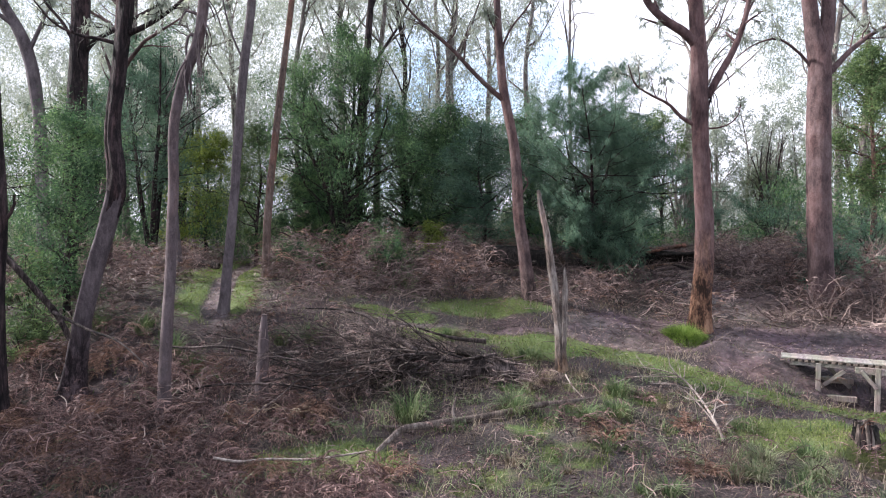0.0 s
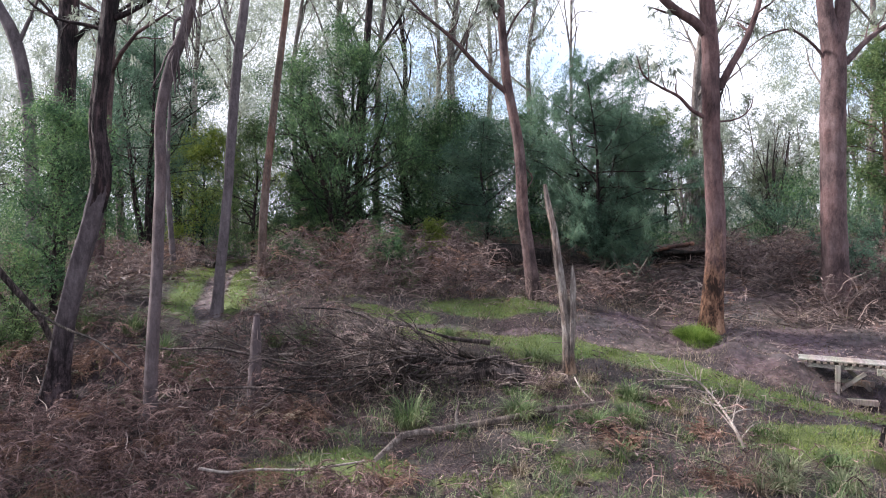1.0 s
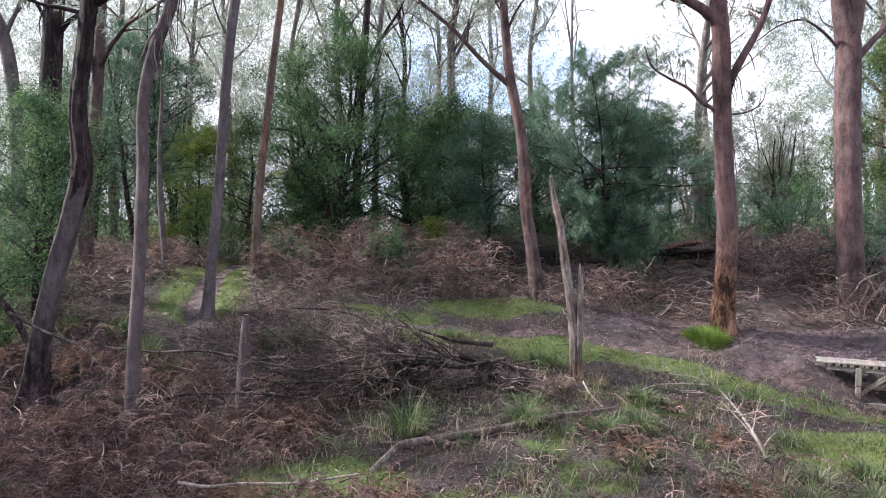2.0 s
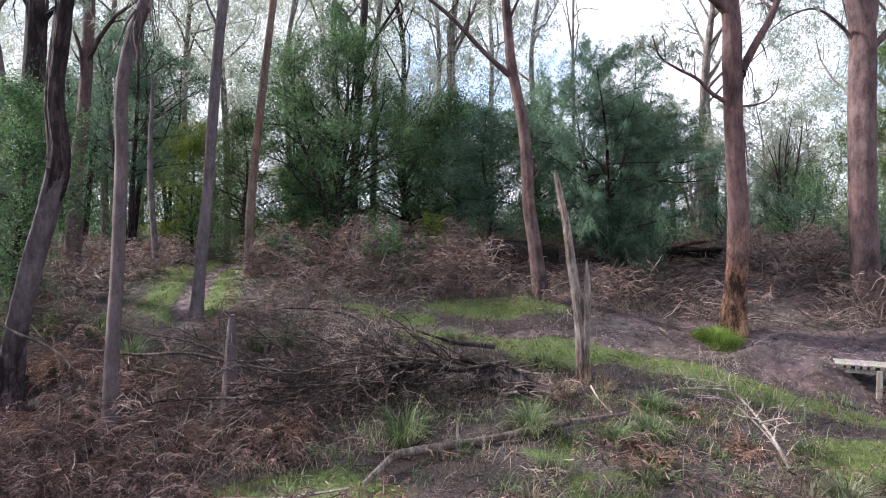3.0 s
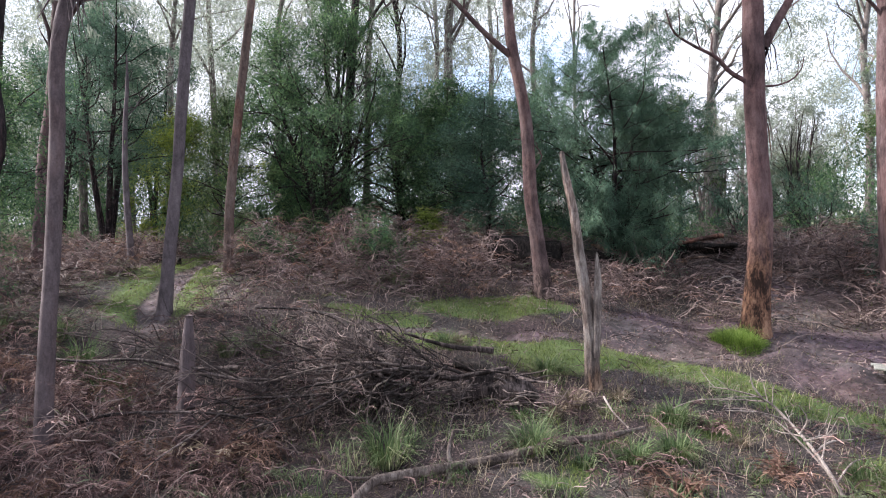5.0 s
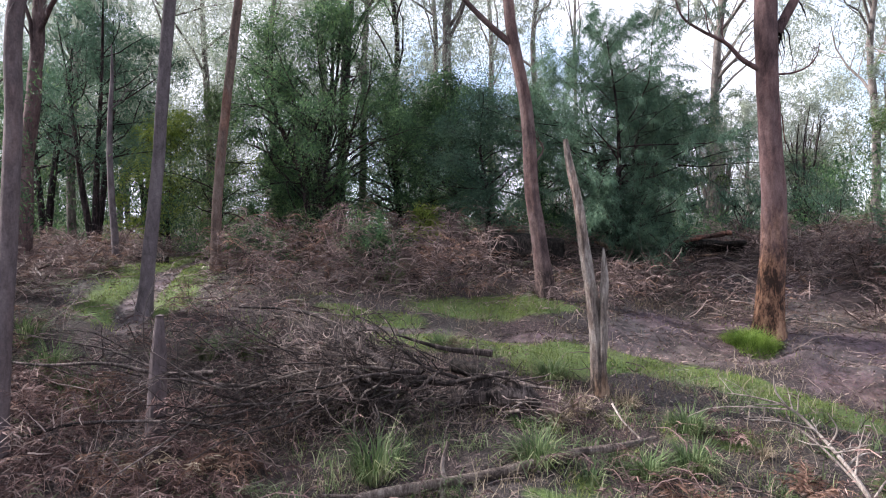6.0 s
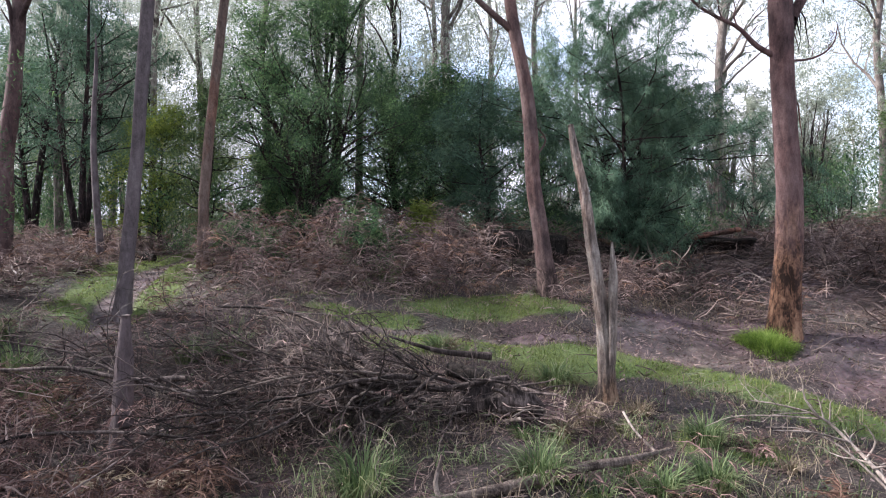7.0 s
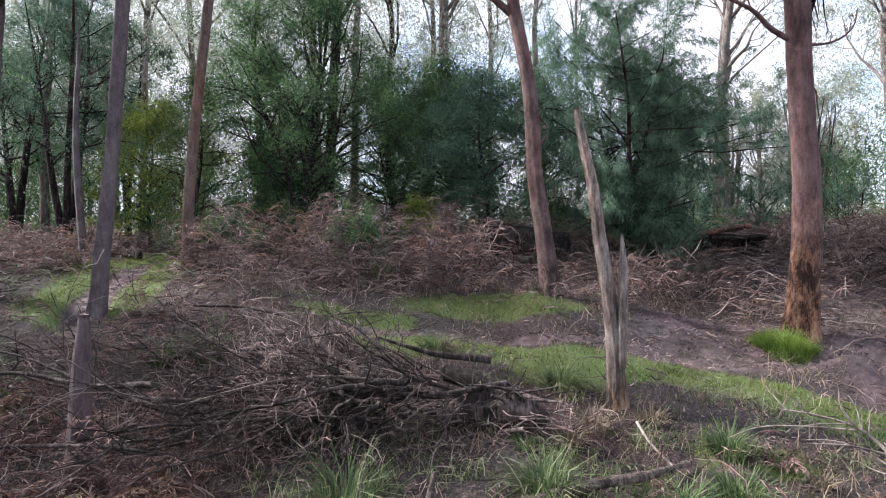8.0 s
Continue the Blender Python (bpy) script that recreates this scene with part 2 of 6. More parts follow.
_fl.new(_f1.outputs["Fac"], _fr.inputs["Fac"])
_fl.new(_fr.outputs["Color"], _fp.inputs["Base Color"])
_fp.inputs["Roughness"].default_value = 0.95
BRACKEN = leaf_material("dead_bracken", (0.014, 0.0085, 0.0085), (0.1, 0.061, 0.058), (0.4, 0.27, 0.24), 0.2, 2.4)
BRACKEN_GREY = leaf_material("weathered_bracken_stems", (0.034, 0.023, 0.023), (0.16, 0.112, 0.107), (0.44, 0.335, 0.305), 0.2, 1.8)
BRACKEN_RUST = leaf_material("rusty_bracken", (0.04, 0.023, 0.019), (0.16, 0.092, 0.068), (0.36, 0.235, 0.175), 0.25, 1.3)
STRAW = leaf_material("dry_straw", (0.06, 0.047, 0.033), (0.19, 0.152, 0.108), (0.42, 0.35, 0.265), 0.2, 1.0)
TWIGS = leaf_material("dry_twigs", (0.014, 0.01, 0.0095), (0.09, 0.063, 0.058), (0.36, 0.28, 0.25), 0.05, 1.0)
TWIGS_DARK = leaf_material("dark_twigs", (0.004, 0.003, 0.0028), (0.038, 0.028, 0.026), (0.32, 0.25, 0.225), 0.0, 1.6)
LITTER = leaf_material("fallen_leaves", (0.024, 0.016, 0.016), (0.115, 0.078, 0.074), (0.36, 0.275, 0.25), 0.1, 1.5)
GRASS = leaf_material("short_green_grass", (0.04, 0.058, 0.016), (0.112, 0.152, 0.04), (0.25, 0.29, 0.095), 0.4, 2.4)
LUSH = leaf_material("lush_grass", (0.06, 0.105, 0.022), (0.19, 0.295, 0.06), (0.4, 0.5, 0.14), 0.45, 6.0)
SEDGE = leaf_material("sedge_blades", (0.03, 0.056, 0.024), (0.092, 0.14, 0.056), (0.31, 0.325, 0.19), 0.3, 2.0)
SEDGE_PALE = leaf_material("bleached_sedge_blades", (0.07, 0.095, 0.045), (0.19, 0.215, 0.12), (0.44, 0.43, 0.3), 0.3, 2.0)
FERN_GREEN = leaf_material("dull_green_fern", (0.06, 0.08, 0.045), (0.13, 0.155, 0.09), (0.25, 0.27, 0.17), 0.3, 1.3)
FERN_PALE = leaf_material("pale_dry_fern", (0.2, 0.15, 0.1), (0.36, 0.29, 0.21), (0.5, 0.43, 0.34), 0.25, 2.0)
MUD_WATER, _mn, _ml, _mp = nodes_of("muddy_water")
_mp.inputs["Base Color"].default_value, _mp.inputs["Roughness"].default_value = (0.02, 0.016, 0.013, 1), 0.12
_mw = noise_node(_mn, _ml, _mn.new("ShaderNodeTexCoord").outputs["Object"], 9, 3)
_mb = _mn.new("ShaderNodeBump")
_mb.inputs["Strength"].default_value, _mb.inputs["Distance"].default_value = 0.15, 0.01
_ml.new(_mw.outputs["Fac"], _mb.inputs["Height"])
_ml.new(_mb.outputs["Normal"], _mp.inputs["Normal"])
BLEACHED = bark_material("bleached_wood", (0.085, 0.068, 0.06), (0.215, 0.18, 0.16), (0.4, 0.35, 0.315), 0.9, 0.5)
PLANK = wood_material("weathered_planks", (0.1, 0.083, 0.07), (0.29, 0.25, 0.215))
POST = wood_material("old_post_wood", (0.09, 0.072, 0.058), (0.26, 0.22, 0.18), grain=(1, 1, 0.12))
BATTEN = wood_material("dark_battens", (0.06, 0.046, 0.036), (0.19, 0.152, 0.122))


# ---- tools for building ----
def grid_mesh(name, verts, faces, material=None, smooth=False):
    """One mesh from arrays of corners and of faces that all have the same number of corners."""
    verts, faces = np.asarray(verts, np.float32), np.asarray(faces, np.int32)
    me = bpy.data.meshes.new(name)
    k = faces.shape[1]
    me.vertices.add(len(verts))
    me.vertices.foreach_set("co", verts.ravel())
    me.loops.add(faces.size)
    me.loops.foreach_set("vertex_index", faces.ravel())
    me.polygons.add(len(faces))
    me.polygons.foreach_set("loop_start", np.arange(len(faces), dtype=np.int32) * k)
    if smooth:
        me.polygons.foreach_set("use_smooth", np.ones(len(faces), dtype=bool))
    me.update(calc_edges=True)
    if material:
        me.materials.append(material)
    return me


def join(pieces):
    """Several (verts, faces) into one."""
    vs, fs, base = [], [], 0
    for v, f in pieces:
        vs.append(v)
        fs.append(f + base)
        base += len(v)
    return np.concatenate(vs), np.concatenate(fs)


def child(name, parent, me, label=""):
    ob = new(name, me)
    ob.parent = parent
    return tagged(ob, label)


def thing(name, place, label, category, group="", kind=""):
    ob = new(name)
    ob.empty_display_size = 0.1
    ob.location = place
    return tagged(ob, label, category, group, kind)


def unit(a):
    return a / np.maximum(np.linalg.norm(a, axis=-1, keepdims=True), 1e-9)


def smooth_line(points, radii, step):
    """A polyline with radii, resampled along a smooth curve through its points."""
    p, r = np.asarray(points, float), np.asarray(radii, float)
    seg = np.linalg.norm(np.diff(p, axis=0), axis=1)
    s = np.concatenate([[0], np.cumsum(seg)])
    n = max(3, int(s[-1] / step) + 1)
    u = np.linspace(0, s[-1], n)
    tang = np.gradient(p, s, axis=0)
    i = np.clip(np.searchsorted(s, u, side="right") - 1, 0, len(seg) - 1)
    h = seg[i]
    x = ((u - s[i]) / h)[:, None]
    h = h[:, None]
    q = (2 * x**3 - 3 * x**2 + 1) * p[i] + (x**3 - 2 * x**2 + x) * h * tang[i] + (3 * x**2 - 2 * x**3) * p[i + 1] + (x**3 - x**2) * h * tang[i + 1]
    return q, np.interp(u, s, r)


def tubes(lines, radii, sides=3):
    """Tubes along many lines at once: lines (n, k, 3), radii (n, k). Ends are drawn to a point by their radii."""
    lines, radii = np.asarray(lines, float), np.asarray(radii, float)
    n, k, _ = lines.shape
    t = unit(np.gradient(lines, axis=1))
    mean = unit(lines[:, -1] - lines[:, 0])
    ref = np.where(np.abs(mean[:, 2:3]) > 0.8, np.array([[1.0, 0, 0]]), np.array([[0, 0, 1.0]]))[:, None, :]
    a = unit(np.cross(t, ref))
    b = np.cross(t, a)
    ang = np.arange(sides) * 2 * math.pi / sides
    ring = lines[:, :, None, :] + radii[:, :, None, None] * (np.cos(ang)[:, None] * a[:, :, None, :] + np.sin(ang)[:, None] * b[:, :, None, :])
    v = ring.reshape(-1, 3)
    i, j, s = np.meshgrid(np.arange(n), np.arange(k - 1), np.arange(sides), indexing="ij")
    base = (i * k + j) * sides
    s2 = (s + 1) % sides
    f = np.stack([base + s2, base + s, base + sides + s, base + sides + s2], -1).reshape(-1, 4)
    return v, f


def ribbons(lines, radii):
    """Thin twigs and stalks as narrow bent strips, turned at random about their length."""
    n, k, _ = lines.shape
    t = unit(np.gradient(lines, axis=1))
    turn = np.random.RandomState(n).normal(size=(n, 1, 3))
    a = unit(np.cross(t, turn)) * radii[:, :, None]
    v = np.stack([lines - a, lines + a], 2).reshape(-1, 3)
    i, j = np.meshgrid(np.arange(n), np.arange(k - 1), indexing="ij")
    o = (i * k + j) * 2
    return v, np.stack([o, o + 1, o + 3, o + 2], -1).reshape(-1, 4)


def trunk_tube(points, radii, sides=18, step=0.09, flare=0.0, rough=0.05, seed=0, fibres=5):
    """A trunk: uneven outline, shallow flutes and a flared foot. Returns (verts, faces) with closed top."""
    q, r = smooth_line(points, radii, step)
    rs = np.random.RandomState(seed)
    k = len(q)
    along = np.linspace(0, 1, k)
    height = np.concatenate([[0], np.cumsum(np.linalg.norm(np.diff(q, axis=0), axis=1))])
    t = unit(np.gradient(q, axis=0))
    ref = np.array([0, 1.0, 0])
    a = unit(np.cross(t, ref))
    b = np.cross(t, a)
    ang = np.arange(sides) * 2 * math.pi / sides
    ph = rs.rand(8) * 6.28
    wave = np.zeros((k, sides))
    for m in range(2, 2 + fibres):
        wave += np.sin(m * ang[None, :] + ph[m % 8] + height[:, None] * rs.uniform(-1.2, 1.2)) * rough / m**0.5
    wave += np.sin(height[:, None] * 3.1 + ph[0]) * rough * 0.4 + np.sin(height[:, None] * 7.7 + ang[None, :] + ph[1]) * rough * 0.4
    foot = flare * np.exp(-height[:, None] / 0.16) * (1 + 0.5 * np.sin(4 * ang[None, :] + ph[2]))
    ridge = np.cumsum(rs.normal(0, 1, (k, sides)), 0)
    drift = np.linspace(0, 1, k)[:, None] * ridge[-1:]
    wave += rough * 0.55 * np.sin((ridge - drift) * 0.55 + rs.rand(sides)[None, :] * 6.28)
    wave += rs.normal(0, rough * 0.2, (k, sides))
    rr = r[:, None] * (1 + wave + foot)
    v = q[:, None, :] + rr[:, :, None] * (np.cos(ang)[None, :, None] * a[:, None, :] + np.sin(ang)[None, :, None] * b[:, None, :])
    v = v.reshape(-1, 3)
    i, s = np.meshgrid(np.arange(k - 1), np.arange(sides), indexing="ij")
    s2 = (s + 1) % sides
    f = np.stack([i * sides + s2, i * sides + s, (i + 1) * sides + s, (i + 1) * sides + s2], -1).reshape(-1, 4)
    top = len(v)
    v = np.concatenate([v, q[-1:] + t[-1:] * r[-1] * 0.3])
    e = (k - 1) * sides
    cap = np.array([[e + s0, e + (s0 + 1) % sides, top, top] for s0 in range(sides)])
    return v, f, cap[:, :3]


def trunk_mesh(name, material, points, radii, **kw):
    v, f, cap = trunk_tube(points, radii, **kw)
    me = bpy.data.meshes.new(name)
    me.from_pydata([tuple(x) for x in v], [], [tuple(x) for x in f] + [tuple(x) for x in cap])
    me.polygons.foreach_set("use_smooth", np.ones(len(me.polygons), dtype=bool))
    me.materials.append(material)
    return me


def leaves_on(anchors, dirs, rs, per=8, spread=0.16, length=0.07, width=0.014, droop=0.3, forward=0.6):
    """Narrow pointed leaves round twig ends: per leaves at each anchor, along its direction."""
    n = len(anchors)
    a = np.repeat(anchors, per, 0)
    d = np.repeat(unit(dirs), per, 0)
    along = rs.rand(n * per, 1)
    side = unit(np.cross(d, rs.normal(size=(n * per, 3))))
    base = a + d * (along - 0.5) * spread * 1.6 + side * rs.normal(0, 0.16, (n * per, 1)) * spread
    out = unit(d * forward + side + np.array([0, 0, -droop]) + rs.normal(0, 0.25, (n * per, 3)))
    ln = length * rs.uniform(0.6, 1.3, (n * per, 1))
    w = unit(np.cross(out, rs.normal(size=(n * per, 3)))) * width * 0.5 * rs.uniform(0.7, 1.3, (n * per, 1))
    tip = base + out * ln + np.array([0, 0, -0.15]) * ln * droop
    v = np.stack([base - w, base + w, tip], 1).reshape(-1, 3)
    return v, np.arange(len(v)).reshape(-1, 3)


def blades(base, azim, length, lean, width, rs, curl=0.8):
    """Grass blades of two bent pieces, tapering to the tip."""
    n = len(base)
    d = np.stack([np.cos(azim), np.sin(azim), np.zeros(n)], 1)
    side = np.stack([-np.sin(azim), np.cos(azim), np.zeros(n)], 1) * (width * 0.5)[:, None]
    up = np.array([0, 0, 1.0])
    l1 = length[:, None]
    p1 = base + l1 * 0.5 * (up * np.cos(lean)[:, None] + d * np.sin(lean)[:, None])
    lean2 = lean + curl * rs.uniform(0.3, 1.2, n)
    p2 = p1 + l1 * 0.5 * (up * np.cos(lean2)[:, None] + d * np.sin(lean2)[:, None])
    v = np.stack([base - side, base + side, p1 + side * 0.8, p1 - side * 0.8, p2 + side * 0.12, p2 - side * 0.12], 1).reshape(-1, 3)
    o = np.arange(n)[:, None] * 6
    f = np.concatenate([o + np.array([[0, 1, 2, 3]]), o + np.array([[3, 2, 4, 5]])], 1).reshape(-1, 4)
    return v, f


def fronds(base, azim, length, rise, rs, pairs=9, width=0.42, curl=1.0, thin=0.05):
    """Fern fronds: an arching stalk with pairs of narrow side leaves that shrink to the tip."""
    n = len(base)
    m = 5
    t = np.linspace(0, 1, m)
    d = np.stack([np.cos(azim), np.sin(azim), np.zeros(n)], 1)
    ang = rise[:, None] - t[None, :] * curl * rs.uniform(0.7, 1.6, (n, 1))
    step = length[:, None] / (m - 1)
    inc = step[:, :, None] * (np.cos(ang)[:, :, None] * d[:, None, :] + np.sin(ang)[:, :, None] * np.array([0, 0, 1.0]))
    line = base[:, None, :] + np.concatenate([np.zeros((n, 1, 3)), np.cumsum(inc[:, :-1], 1)], 1)
    line[:, :, :2] += np.cumsum(rs.normal(0, 0.012, (n, m, 2)), 1)
    sv, sf = ribbons(line, np.outer(np.full(n, 0.0038), [1, 0.9, 0.75, 0.5, 0.2]))
    pos = np.linspace(0.22, 0.97, pairs)
    idx = pos * (m - 1)
    lo = np.minimum(idx.astype(int), m - 2)
    fr = (idx - lo)[None, :, None]
    at = line[:, lo] * (1 - fr) + line[:, lo + 1] * fr
    fw = unit(line[:, lo + 1] - line[:, lo])
    sd = np.stack([-np.sin(azim), np.cos(azim), np.zeros(n)], 1)[:, None, :]
    quads = []
    for s in (-1, 1):
        out = unit(fw * 0.45 + sd * s + rs.normal(0, 0.28, (n, pairs, 3)) + np.array([0, 0, -0.25]))
        ln = (length[:, None] * width * (1.05 - pos)[None, :] ** 0.8 * rs.uniform(0.6, 1.15, (n, pairs)))[:, :, None]
        w = unit(np.cross(out, rs.normal(size=(n, pairs, 3)))) * ln * thin
        mid = at + out * ln * 0.4
        tip = at + out * ln + np.array([0, 0, -0.22]) * ln * rs.rand(n, pairs, 1)
        quads.append(np.stack([at, mid + w, tip, mid - w], 2).reshape(-1, 3))
    qv = np.concatenate(quads)
    return join([(sv, sf), (qv, np.arange(len(qv)).reshape(-1, 4))])


def sticks(base, azim, length, rise, radius, rs, bend=0.5, sides=3, flat=False):
    """Loose bent twigs."""
    n = len(base)
    k = 5
    az = azim[:, None] + np.cumsum(rs.normal(0, bend * 0.5, (n, k)), 1)
    el = rise[:, None] + np.cumsum(rs.normal(0, bend * 0.4, (n, k)), 1) - np.linspace(0, bend * 0.8, k)[None, :]
    inc = (length[:, None] / (k - 1))[:, :, None] * np.stack([np.cos(az) * np.cos(el), np.sin(az) * np.cos(el), np.sin(el)], -1)
    line = base[:, None, :] + np.concatenate([np.zeros((n, 1, 3)), np.cumsum(inc[:, :-1], 1)], 1)
    r = radius[:, None] * np.array([1, 0.9, 0.75, 0.55, 0.25])[None, :]
    return ribbons(line, r) if flat else tubes(line, r, sides)


def swell(x, y, size, seed):
    """Smooth random field about -1 to 1."""
    rs = np.random.RandomState(seed)
    out = 0
    for i in range(6):
        a, f, ph = rs.rand() * 6.28, (0.7 + 0.9 * rs.rand()) * 6.28 / size, rs.rand() * 6.28
        out = out + np.sin((x * math.cos(a) + y * math.sin(a)) * f + ph + 0.8 * np.sin((y * math.cos(a) - x * math.sin(a)) * f * 0.7 + ph * 2))
    return out / 3.2


def sstep(a, b, x):
    t = np.clip((x - a) / (b - a), 0, 1)
    return t * t * (3 - 2 * t)


def blob(x, y, cx, cy, rx, ry, turn=0.0):
    """1 at the middle of an oval, falling to 0 beyond its rim."""
    c, s = math.cos(radians(turn)), math.sin(radians(turn))
    u, v = (x - cx) * c + (y - cy) * s, (y - cy) * c - (x - cx) * s
    return 1 - sstep(0.55, 1.25, np.sqrt((u / rx) ** 2 + (v / ry) ** 2))


def near_line(x, y, pts, half):
    """1 on a line of points, falling to 0 past its half width."""
    best = np.full(np.shape(x), 1e9)
    for (ax, ay), (bx, by) in zip(pts[:-1], pts[1:]):
        dx, dy = bx - ax, by - ay
        t = np.clip(((x - ax) * dx + (y - ay) * dy) / (dx * dx + dy * dy), 0, 1)
        best = np.minimum(best, np.hypot(x - ax - t * dx, y - ay - t * dy))
    return 1 - sstep(half * 0.6, half * 1.4, best)


# ---- the ground: a hollow in front, a bank, then a rising slope ----
KNOT_Y = np.array([-30, 3.0, 5.5, 6.5, 7.4, 8.4, 9.4, 10.4, 12.0, 14.0, 18.0, 40.0, 90.0])
PROFILES = ((-9.0, [-0.3, -0.2, -0.1, 0.1, 0.45, 0.8, 1.05, 1.2, 1.3, 1.4, 1.5, 1.4, -1.0]),
            (-3.3, [-0.3, -0.2, -0.15, -0.03, 0.3, 0.72, 1.02, 1.17, 1.3, 1.45, 1.55, 1.4, -1.0]),
            (0.9, [-0.3, -0.2, -0.14, 0.03, 0.28, 0.48, 0.7, 0.94, 1.35, 1.75, 1.95, 1.6, -1.0]),
            (4.4, [-0.3, -0.25, -0.18, -0.12, 0.0, 0.18, 0.38, 0.68, 1.2, 1.6, 1.85, 1.7, -1.0]),
            (8.0, [-0.3, -0.25, -0.2, -0.12, 0.06, 0.3, 0.58, 0.8, 1.3, 1.7, 1.9, 1.7, -1.0]))
DIRT_PATH = ((-0.9, 9.0), (0.6, 8.82), (2.2, 8.85), (3.4, 8.8), (5.0, 8.9), (7.5, 8.6))
TRACK = ((-3.3, 8.6), (-3.52, 9.1), (-3.7, 9.85), (-4.02, 10.9), (-4.32, 12.6), (-4.45, 14.0), (-4.1, 15.5))


def ground_z(x, y):
    x, y = np.asarray(x, float), np.asarray(y, float)
    cols = []
    for _, hs in PROFILES:
        a = np.interp(y, KNOT_Y, hs)
        b = np.interp(y - 0.45, KNOT_Y, hs)
        c = np.interp(y + 0.45, KNOT_Y, hs)
        cols.append(0.5 * a + 0.25 * (b + c))
    xs = [p[0] for p in PROFILES]
    z = np.where(x <= xs[0], cols[0], 0) + np.where(x >= xs[-1], cols[-1], 0)
    for i in range(len(xs) - 1):
        t = (x - xs[i]) / (xs[i + 1] - xs[i])
        s = t * t * (3 - 2 * t)
        z = z + np.where((t > 0) & (t < 1), cols[i] * (1 - s) + cols[i + 1] * s, 0)
    near = 1 - sstep(25, 60, np.hypot(x, y))
    z = z + near * (0.035 * swell(x, y, 1.9, 3) + 0.014 * swell(x, y, 0.6, 4))
    z = z - 0.05 * near_line(x, y, DIRT_PATH, 0.25) - 0.07 * near_line(x, y, TRACK, 0.22)
    z = z + 0.22 * np.exp(-(((x - 3.95) / 0.3) ** 2 + ((y - 8.4) / 0.26) ** 2))      # earth kicker before the ramp
    z = z + 0.19 * np.exp(-(((x - 4.45) / 0.26) ** 2 + ((y - 8.1) / 0.22) ** 2))
    z = z - 0.44 * np.exp(-(((x - 5.4) / 0.72) ** 2 + ((y - 7.45) / 0.45) ** 2))
    z = z - 0.6 * blob(x, y, 4.2, 5.25, 0.46, 0.42, -20)                               # dug hole
    return z


def worn(x, y):
    """Trodden strips where nothing green grows."""
    return np.maximum.reduce([near_line(x, y, DIRT_PATH[:3], 0.09), near_line(x, y, DIRT_PATH[2:], 0.26), near_line(x, y, TRACK, 0.2), blob(x, y, 4.2, 5.25, 0.46, 0.42, -20)])


def grassy(x, y):
    ragged = 0.55 + 0.45 * swell(x, y, 0.5, 25)
    g = 0.95 * np.maximum(blob(x, y, 0.75, 9.75, 1.2, 0.5, 6), blob(x, y, -0.75, 9.2, 0.75, 0.25, -8))
    g = np.maximum(g, (0.66 + 0.3 * ragged) * near_line(x, y, ((-0.35, 8.6), (0.5, 8.5), (1.0, 8.3), (1.7, 8.15), (2.6, 8.1), (3.1, 7.85), (3.5, 7.4)), 0.34))
    g = np.maximum(g, 0.75 * blob(x, y, 1.25, 7.95, 0.55, 0.45))
    g = np.maximum(g, 0.75 * near_line(x, y, ((3.3, 7.6), (3.9, 7.2), (4.8, 6.75), (5.6, 6.3)), 0.26))
    g = np.maximum(g, 0.95 * blob(x, y, 3.75, 5.95, 0.95, 0.5, 4))
    g = np.maximum(g, 0.9 * blob(x, y, 4.6, 5.5, 0.7, 0.8))
    g = np.maximum(g, 0.75 * blob(x, y, 2.25, 6.75, 0.42, 0.22) * ragged + 0.2 * blob(x, y, 2.25, 6.75, 0.5, 0.3))
    g = np.maximum(g, 0.85 * blob(x, y, 0.95, 5.95, 0.4, 0.25) * ragged)
    g = np.maximum(g, 0.9 * blob(x, y, 1.2, 5.35, 0.4, 0.35) * ragged)
    g = np.maximum(g, 0.95 * blob(x, y, -1.05, 5.3, 0.85, 0.5, 4) * (0.4 + 0.6 * ragged))
    g = np.maximum(g, 0.7 * blob(x, y, 0.2, 4.9, 1.0, 0.3) * ragged)
    g = np.maximum(g, 0.5 * blob(x, y, 1.4, 6.9, 1.0, 0.5) * ragged)
    g = np.maximum(g, 0.9 * near_line(x, y, TRACK[1:], 0.62))
    g = np.maximum(g, 0.8 * blob(x, y, -4.75, 11.4, 0.5, 0.9))
    g = np.maximum(g, 1.0 * blob(x, y, 3.85, 9.35, 0.34, 0.24))
    g = np.maximum(g, 0.6 * blob(x, y, 3.0, 8.7, 0.45, 0.22))
    return g * (1 - worn(x, y))


def bare(x, y):
    b = np.maximum(0.8 * near_line(x, y, DIRT_PATH[:3], 0.11), near_line(x, y, DIRT_PATH[2:], 0.4))
    b = np.maximum(b, 0.62 * near_line(x, y, TRACK, 0.2))
    b = np.maximum(b, 0.9 * blob(x, y, 5.2, 8.9, 2.3, 0.85, -4))
    b = np.maximum(b, 0.75 * blob(x, y, 3.2, 9.55, 1.5, 0.5))
    b = np.maximum(b, 0.7 * blob(x, y, 5.4, 10.6, 1.0, 0.9))
    b = np.maximum(b, 0.8 * blob(x, y, 5.6, 7.4, 0.7, 0.6))
    b = np.maximum(b, 0.95 * blob(x, y, 4.35, 7.95, 0.75, 0.4, -12))
    b = np.maximum(b, 0.45 * blob(x, y, 4.2, 6.45, 0.9, 0.12, -14))
    return np.maximum(b, blob(x, y, 4.2, 5.25, 0.54, 0.48, -20))


